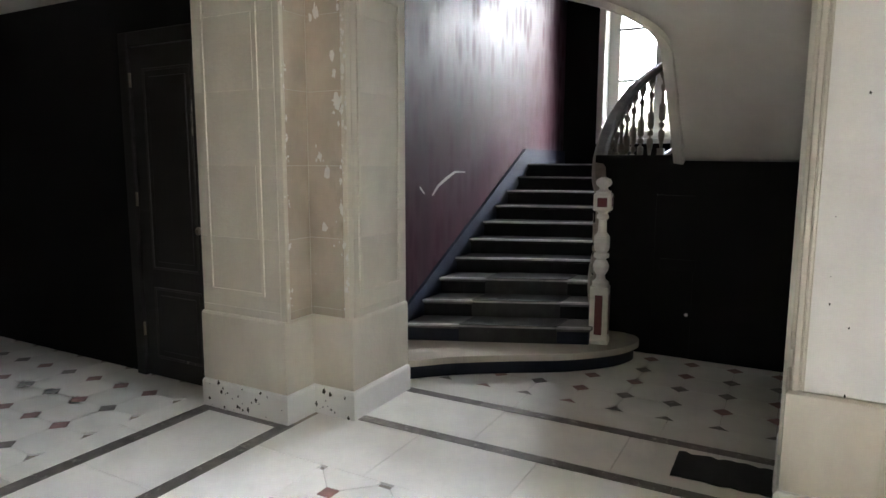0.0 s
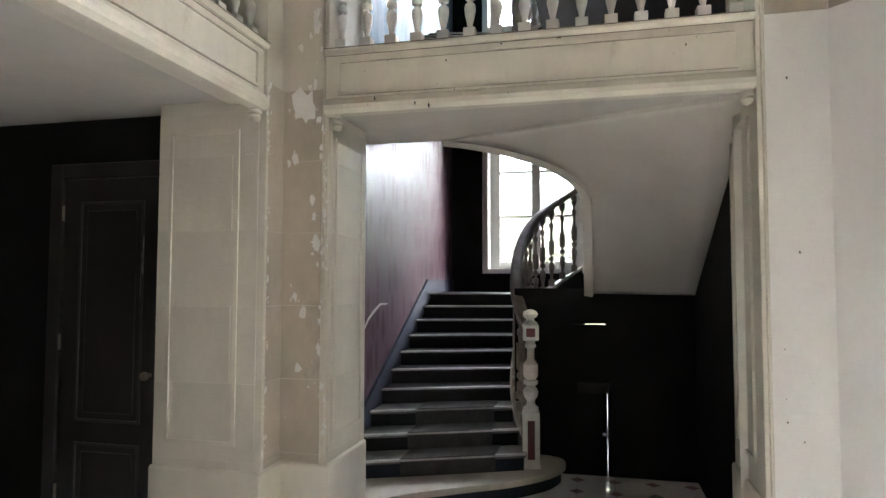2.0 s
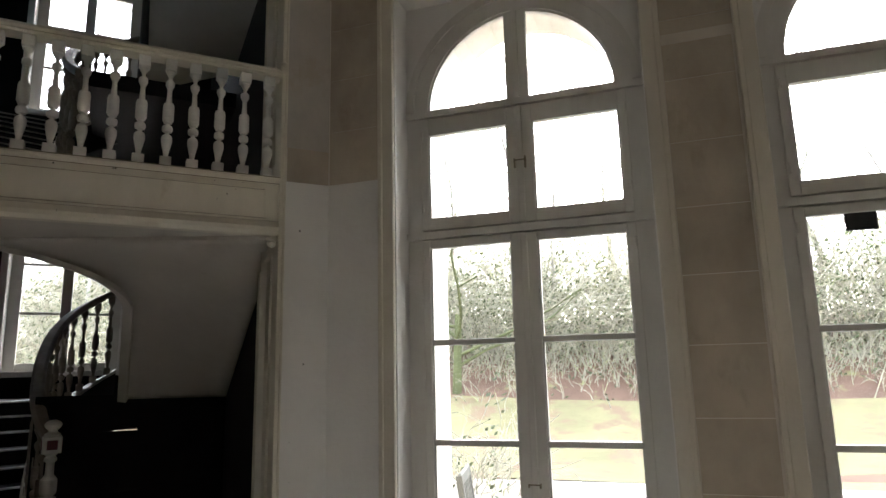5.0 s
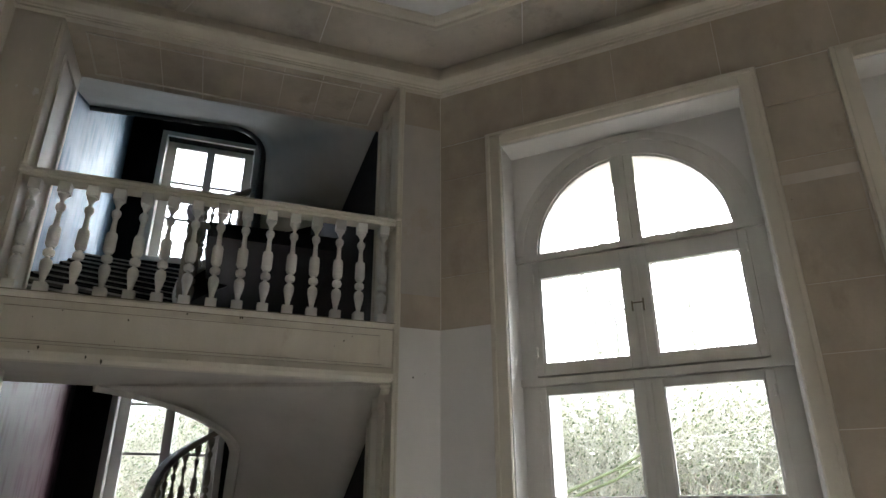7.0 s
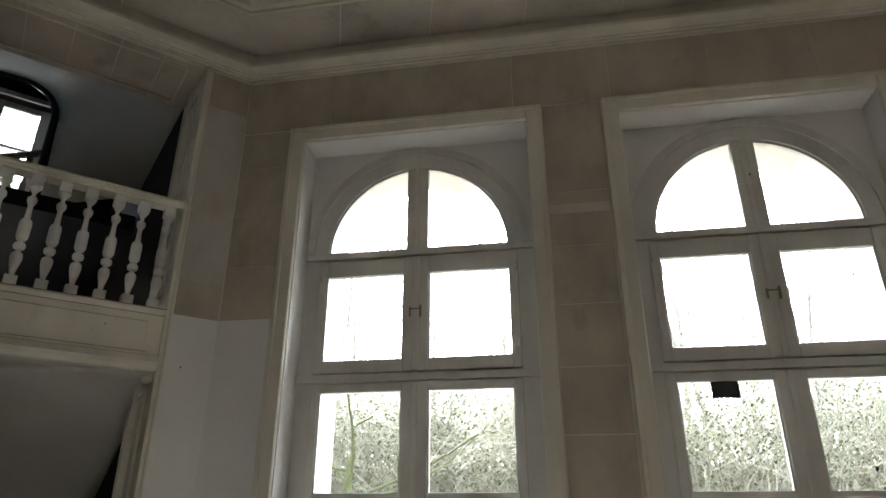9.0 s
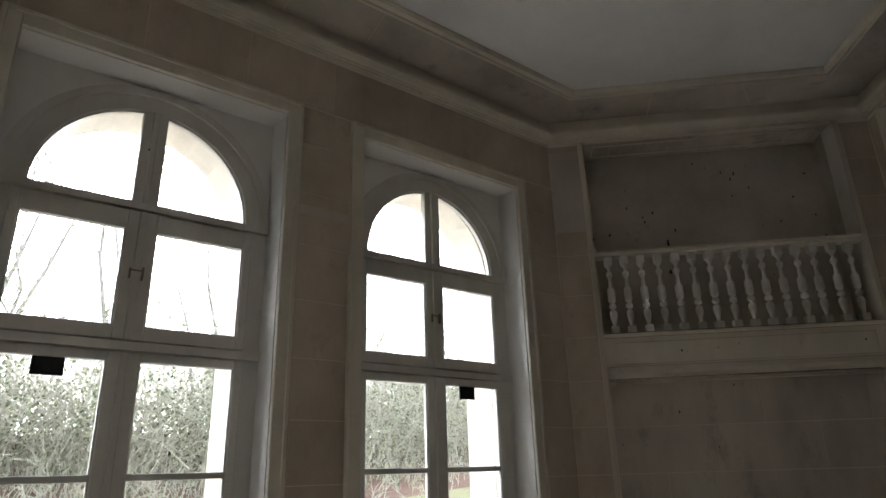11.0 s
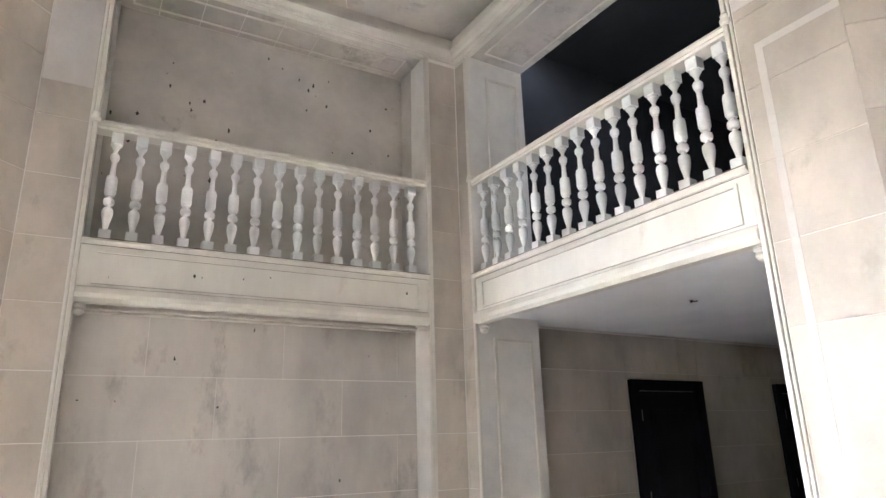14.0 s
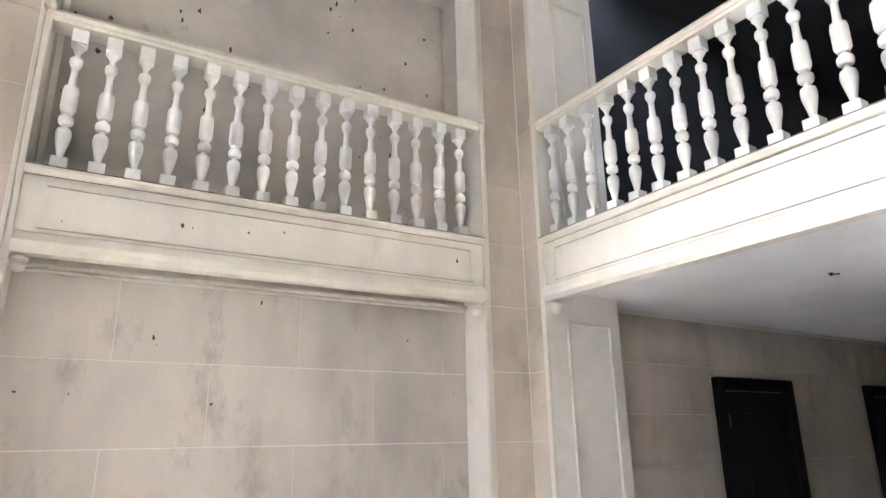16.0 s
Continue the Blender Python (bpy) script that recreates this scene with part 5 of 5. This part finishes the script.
BARK = material("grey_bark", (0.24, 0.23, 0.20), 0.9, 0.35, 3, dirt=(0.26, 0.29, 0.15), dirt_at=0.58)
TWIG = material("pale_twigs", (0.36, 0.34, 0.26), 0.9, 0.3, 2, dirt=(0.33, 0.36, 0.18), dirt_at=0.55)
LEAF = material("ivy_leaves", (0.08, 0.10, 0.045), 0.6, 0.4, 4, dirt=(0.14, 0.17, 0.06), dirt_at=0.56)
MOSS = material("mossy_bark", (0.10, 0.112, 0.05), 0.95, 0.35, 4)
TEAK = material("weathered_teak", (0.10, 0.10, 0.085), 0.8, 0.3, 6, dirt=(0.12, 0.14, 0.08), dirt_at=0.62, streak=3)
bm = bmesh.new()
n, S = 60, 90.0
grid = {}


def ground_z(x, y):
    b = max(0.0, min(1.0, (math.hypot(x * 0.6, y) - 10.0) / 14.0))
    return -0.16 + 3.4 * b * b * (3 - 2 * b) * (1 if y > 0 else 0.4) + 0.06 * noise.noise((x * 0.2, y * 0.2, 0)) * min(1, max(0, (y - 6) / 4))


bm = bmesh.new()
xs = [-1500, -300, -90] + [-60 + 2.5 * k for k in range(49)] + [90, 300, 1500]
ys = [-1500, -300, -60, -20, -6, 2] + [4.0 + 1.6 * k for k in range(38)] + [90, 300, 1500]
grid = [[bm.verts.new((x, y, ground_z(x, y) if (abs(x) < 80 and 3 < y < 80) else -0.32 if abs(x) < 12 and abs(y) < 10 else (3.1 if y > 60 else 1.0 if abs(x) > 80 else -0.4))) for y in ys] for x in xs]
for i in range(len(xs) - 1):
    for j in range(len(ys) - 1):
        bm.faces.new((grid[i][j], grid[i + 1][j], grid[i + 1][j + 1], grid[i][j + 1])).smooth = True
thing("ground", bm, LITTER, "brown leaf litter and rough winter grass bank", "ground", kind="structure")
bm = bmesh.new()
lv = [[bm.verts.new((x, y, ground_z(x, y) + 0.03)) for y in [10.5 + 0.56 * k for k in range(9)]] for x in [-26 + 2 * k for k in range(27)]]
for i in range(26):
    for j in range(8):
        bm.faces.new((lv[i][j], lv[i + 1][j], lv[i + 1][j + 1], lv[i][j + 1])).smooth = True
thing("lawn", bm, LAWN, "thin winter lawn behind the terrace", "lawn", kind="structure")
thing("terrace", boxes(I4, (-12, 12, YW + 0.62, 10.6, -0.30, -0.12)), GRAVEL, "pale gravel terrace before the house", "terrace", kind="structure")


def leaf_mesh(points, size, rng):
    V, F = [], []
    for p in points:
        d = Vector((rng.gauss(0, 1), rng.gauss(0, 1), rng.gauss(0, 1))).normalized()
        s = d.orthogonal().normalized()
        t = d.cross(s)
        z = size * rng.uniform(0.6, 1.3)
        o = len(V)
        V += [p - s * z, p + t * z * 0.5 + d * z * 0.2, p + s * z, p - t * z * 0.5 + d * z * 0.2]
        F.append((o, o + 1, o + 2, o + 3))
    me = bpy.data.meshes.new("leaves")
    me.from_pydata([tuple(v) for v in V], [], F)
    return me


def grow(rng, base, direction, length, radius, depth, segs, tips):
    """A limb of bent pieces that forks."""
    p, d, n = base, direction.normalized(), 4
    for k in range(n):
        d = (d + Vector((rng.gauss(0, 0.16), rng.gauss(0, 0.16), rng.gauss(0.03, 0.10)))).normalized()
        q = p + d * length / n
        r0, r1 = radius * (1 - 0.55 * k / n), radius * (1 - 0.55 * (k + 1) / n)
        segs.append((p, q, r0, r1))
        p = q
        if depth and k >= 1:
            for _ in range(1 if k < n - 1 else 2):
                e = (d + Vector((rng.gauss(0, 0.65), rng.gauss(0, 0.65), rng.gauss(0.1, 0.45)))).normalized()
                grow(rng, p, e, length * rng.uniform(0.5, 0.72), r1 * 0.62, depth - 1, segs, tips)
        tips.append(p)


def tree(x, y, h, seed, ivy, mat=BARK, depth=4):
    rng = random.Random(seed)
    z = ground_z(x, y) - 0.1
    ob = empty("tree", pose(x, y, z), "bare grey winter tree with ivy on its trunk" if ivy else "bare grey winter tree with thin twigs", "tree", "bare trees behind the lawn")
    segs, tips = [], []
    grow(rng, Vector((0, 0, 0)), Vector((rng.gauss(0, 0.08), rng.gauss(0, 0.08), 1)), h * 0.55, h * 0.0075, depth, segs, tips)
    trunk = [s for s in segs if s[2] > h * 0.004]
    thin = [s for s in segs if s[2] <= h * 0.004]
    for nm, part_segs, sides in (("trunk", trunk, 7), ("crown", thin, 3)):
        me = tube_mesh([(a, b, max(r0, 0.013), max(r1, 0.009)) for a, b, r0, r1 in part_segs], sides)
        me.materials.append(mat)
        o = new(nm, me)
        o.parent = ob
    if ivy:
        pts = []
        for a, b, r0, r1 in trunk:
            for _ in range(ivy):
                pts.append(a.lerp(b, rng.random()) + Vector((rng.gauss(0, 0.28), rng.gauss(0, 0.28), rng.gauss(0, 0.28))))
        me = leaf_mesh(pts, 0.075, rng)
        me.materials.append(LEAF)
        o = new("ivy", me)
        o.parent = ob
        tagged(o, "dark green ivy leaves")


TREES = ((-9, 23, 9, 1), (-5.5, 21, 8, 2), (-2.5, 24, 10, 3), (0.5, 22, 8.5, 4), (3.5, 23, 10, 5), (7, 22, 9, 6), (11, 24, 10, 7), (15, 21, 9, 8), (-13, 21, 9, 9), (-18, 24, 11, 10), (-7.5, 28, 12, 11), (1.5, 29, 12, 12), (9, 29, 12, 13), (20, 25, 11, 14), (-4.2, 18.5, 6, 15), (5.4, 19.0, 7, 16), (25, 22, 10, 17), (-23, 21, 10, 18), (4.5, 27, 11, 19), (-1.0, 26, 11, 20), (-11, 26, 11, 21), (13, 27, 11, 22))
for x, y, h, sd in TREES:
    tree(x, y, h * 1.4, sd, 5 if sd % 4 == 2 else 0)
# the stair hall looks out on trees too
for x, y, h, sd in ((-17, 14, 9, 31), (-13.5, 15.5, 9, 32), (-20, 10, 10, 33), (-16, 19, 11, 34)):
    tree(x, y, h, sd, 5)


def mossy_limb():
    rng = random.Random(77)
    ob = empty("tree", pose(-6.2, 15.2, ground_z(-6.2, 15.2) - 0.3), "low mossy tree with long drooping green limbs", "tree", "bare trees behind the lawn")
    segs, tips = [], []
    for k in range(5):
        grow(rng, Vector((0, 0, 0.9 + 0.25 * k)), Vector((0.9 - 0.4 * k, rng.gauss(0, 0.3), 0.22)), 3.6, 0.045, 3, segs, tips)
    segs.append((Vector((0, 0, -0.2)), Vector((0.1, 0, 2.2)), 0.14, 0.09))
    me = tube_mesh([(a, b, max(r0, 0.008), max(r1, 0.006)) for a, b, r0, r1 in segs if r0 > 0.018], 6)
    me.materials.append(MOSS)
    o = new("limbs", me)
    o.parent = ob
    me = tube_mesh([(a, b, max(r0, 0.008), max(r1, 0.006)) for a, b, r0, r1 in segs if r0 <= 0.018], 3)
    me.materials.append(TWIG)
    o = new("crown", me)
    o.parent = ob


mossy_limb()


def hedge(name, x0, x1, y, h, seed, count, mat, green):
    """A bank of tangled shoots."""
    rng = random.Random(seed)
    segs, pts = [], []
    for _ in range(count):
        x = rng.uniform(x0, x1)
        p = Vector((x, y + rng.gauss(0, 0.9), 0))
        p.z = ground_z(p.x, p.y) - 0.05
        d = Vector((rng.gauss(0, 0.35), rng.gauss(0, 0.3), 1)).normalized()
        L = h * rng.uniform(0.4, 1.1)
        for k in range(5):
            q = p + d * L / 5
            segs.append((p, q, 0.014 * (1 - k / 6), 0.014 * (1 - (k + 1) / 6)))
            d = (d + Vector((rng.gauss(0, 0.3), rng.gauss(0, 0.3), rng.gauss(-0.12, 0.2)))).normalized()
            if rng.random() < 0.6:
                e = (d + Vector((rng.gauss(0, 0.7), rng.gauss(0, 0.7), rng.gauss(0, 0.4)))).normalized()
                segs.append((q, q + e * L * 0.25, 0.008, 0.004))
                if rng.random() < green:
                    pts += [q + e * L * rng.uniform(0, 0.3) + Vector((rng.gauss(0, 0.09), rng.gauss(0, 0.09), rng.gauss(0, 0.09))) for _ in range(5)]
            p = q
    me = tube_mesh(segs, 3)
    me.materials.append(mat)
    ob = tagged(new(name, me), "tangled pale shoots and brambles behind the lawn", "shrubs", kind="stuff")
    if pts:
        me = leaf_mesh(pts, 0.05, rng)
        me.materials.append(LEAF)
        tagged(new("shrub_leaves", me), "small green leaves among the shoots", "shrubs", kind="stuff")


hedge("shrub_bank", -24, 26, 18.2, 4.4, 51, 5200, TWIG, 0.8)
hedge("shrub_bank_far", -30, 32, 23.0, 6.2, 54, 5200, TWIG, 0.9)
hedge("bramble_bank", -22, 24, 16.6, 1.0, 55, 2200, TWIG, 0.15)
hedge("shrub_bank_near", -9, -3.4, 9.2, 1.5, 52, 260, TWIG, 0.15)
hedge("shrub_bank_stair", -22, -12, 12.5, 3.4, 53, 700, TWIG, 0.5)


def garden_table():
    ob = empty("garden_table", pose(-1.25, 5.0, -0.12), "weathered grey teak garden table on the terrace", "table")
    for k in range(7):
        part("slat", boxes(I4, (-0.85, 0.85, -0.42 + 0.121 * k, -0.42 + 0.121 * k + 0.113, 0.70, 0.725), bevel=0.003), TEAK, ob)
    for y in (-0.38, 0.36):
        part("apron", boxes(I4, (-0.78, 0.78, y, y + 0.025, 0.60, 0.70)), TEAK, ob)
    for x in (-0.78, 0.71):
        for y in (-0.38, 0.315):
            part("leg", boxes(I4, (x, x + 0.07, y, y + 0.07, 0, 0.70), bevel=0.004), TEAK, ob)


def garden_chair(m):
    ob = empty("garden_chair", m, "weathered grey-green slatted garden armchair on the terrace", "chair")
    for x in (-0.27, 0.22):
        part("leg", boxes(I4, (x, x + 0.05, -0.25, -0.20, 0, 0.62), bevel=0.004), TEAK, ob)
        part("leg", boxes(pose(0, 0.22, 0, -8), (x, x + 0.05, 0, 0.05, 0, 0.98), bevel=0.004), TEAK, ob)
        part("armrest", boxes(I4, (x - 0.01, x + 0.06, -0.28, 0.27, 0.62, 0.65), bevel=0.008), TEAK, ob)
    for k in range(6):
        part("seat_slat", boxes(I4, (-0.26, 0.26, -0.25 + 0.08 * k, -0.18 + 0.08 * k, 0.42, 0.445), bevel=0.003), TEAK, ob)
    f = pose(0, 0.22, 0, -8)
    part("back_rail", boxes(f, (-0.26, 0.26, 0, 0.035, 0.46, 0.53), bevel=0.004), TEAK, ob)
    part("back_rail", boxes(f, (-0.26, 0.26, 0, 0.035, 0.90, 0.99), bevel=0.01), TEAK, ob)
    for k in range(6):
        part("back_slat", boxes(f, (-0.20 + 0.073 * k, -0.165 + 0.073 * k, 0.008, 0.026, 0.53, 0.90)), TEAK, ob)


garden_table()
garden_chair(pose(-2.55, 5.15, -0.12, 0, 0, 100))
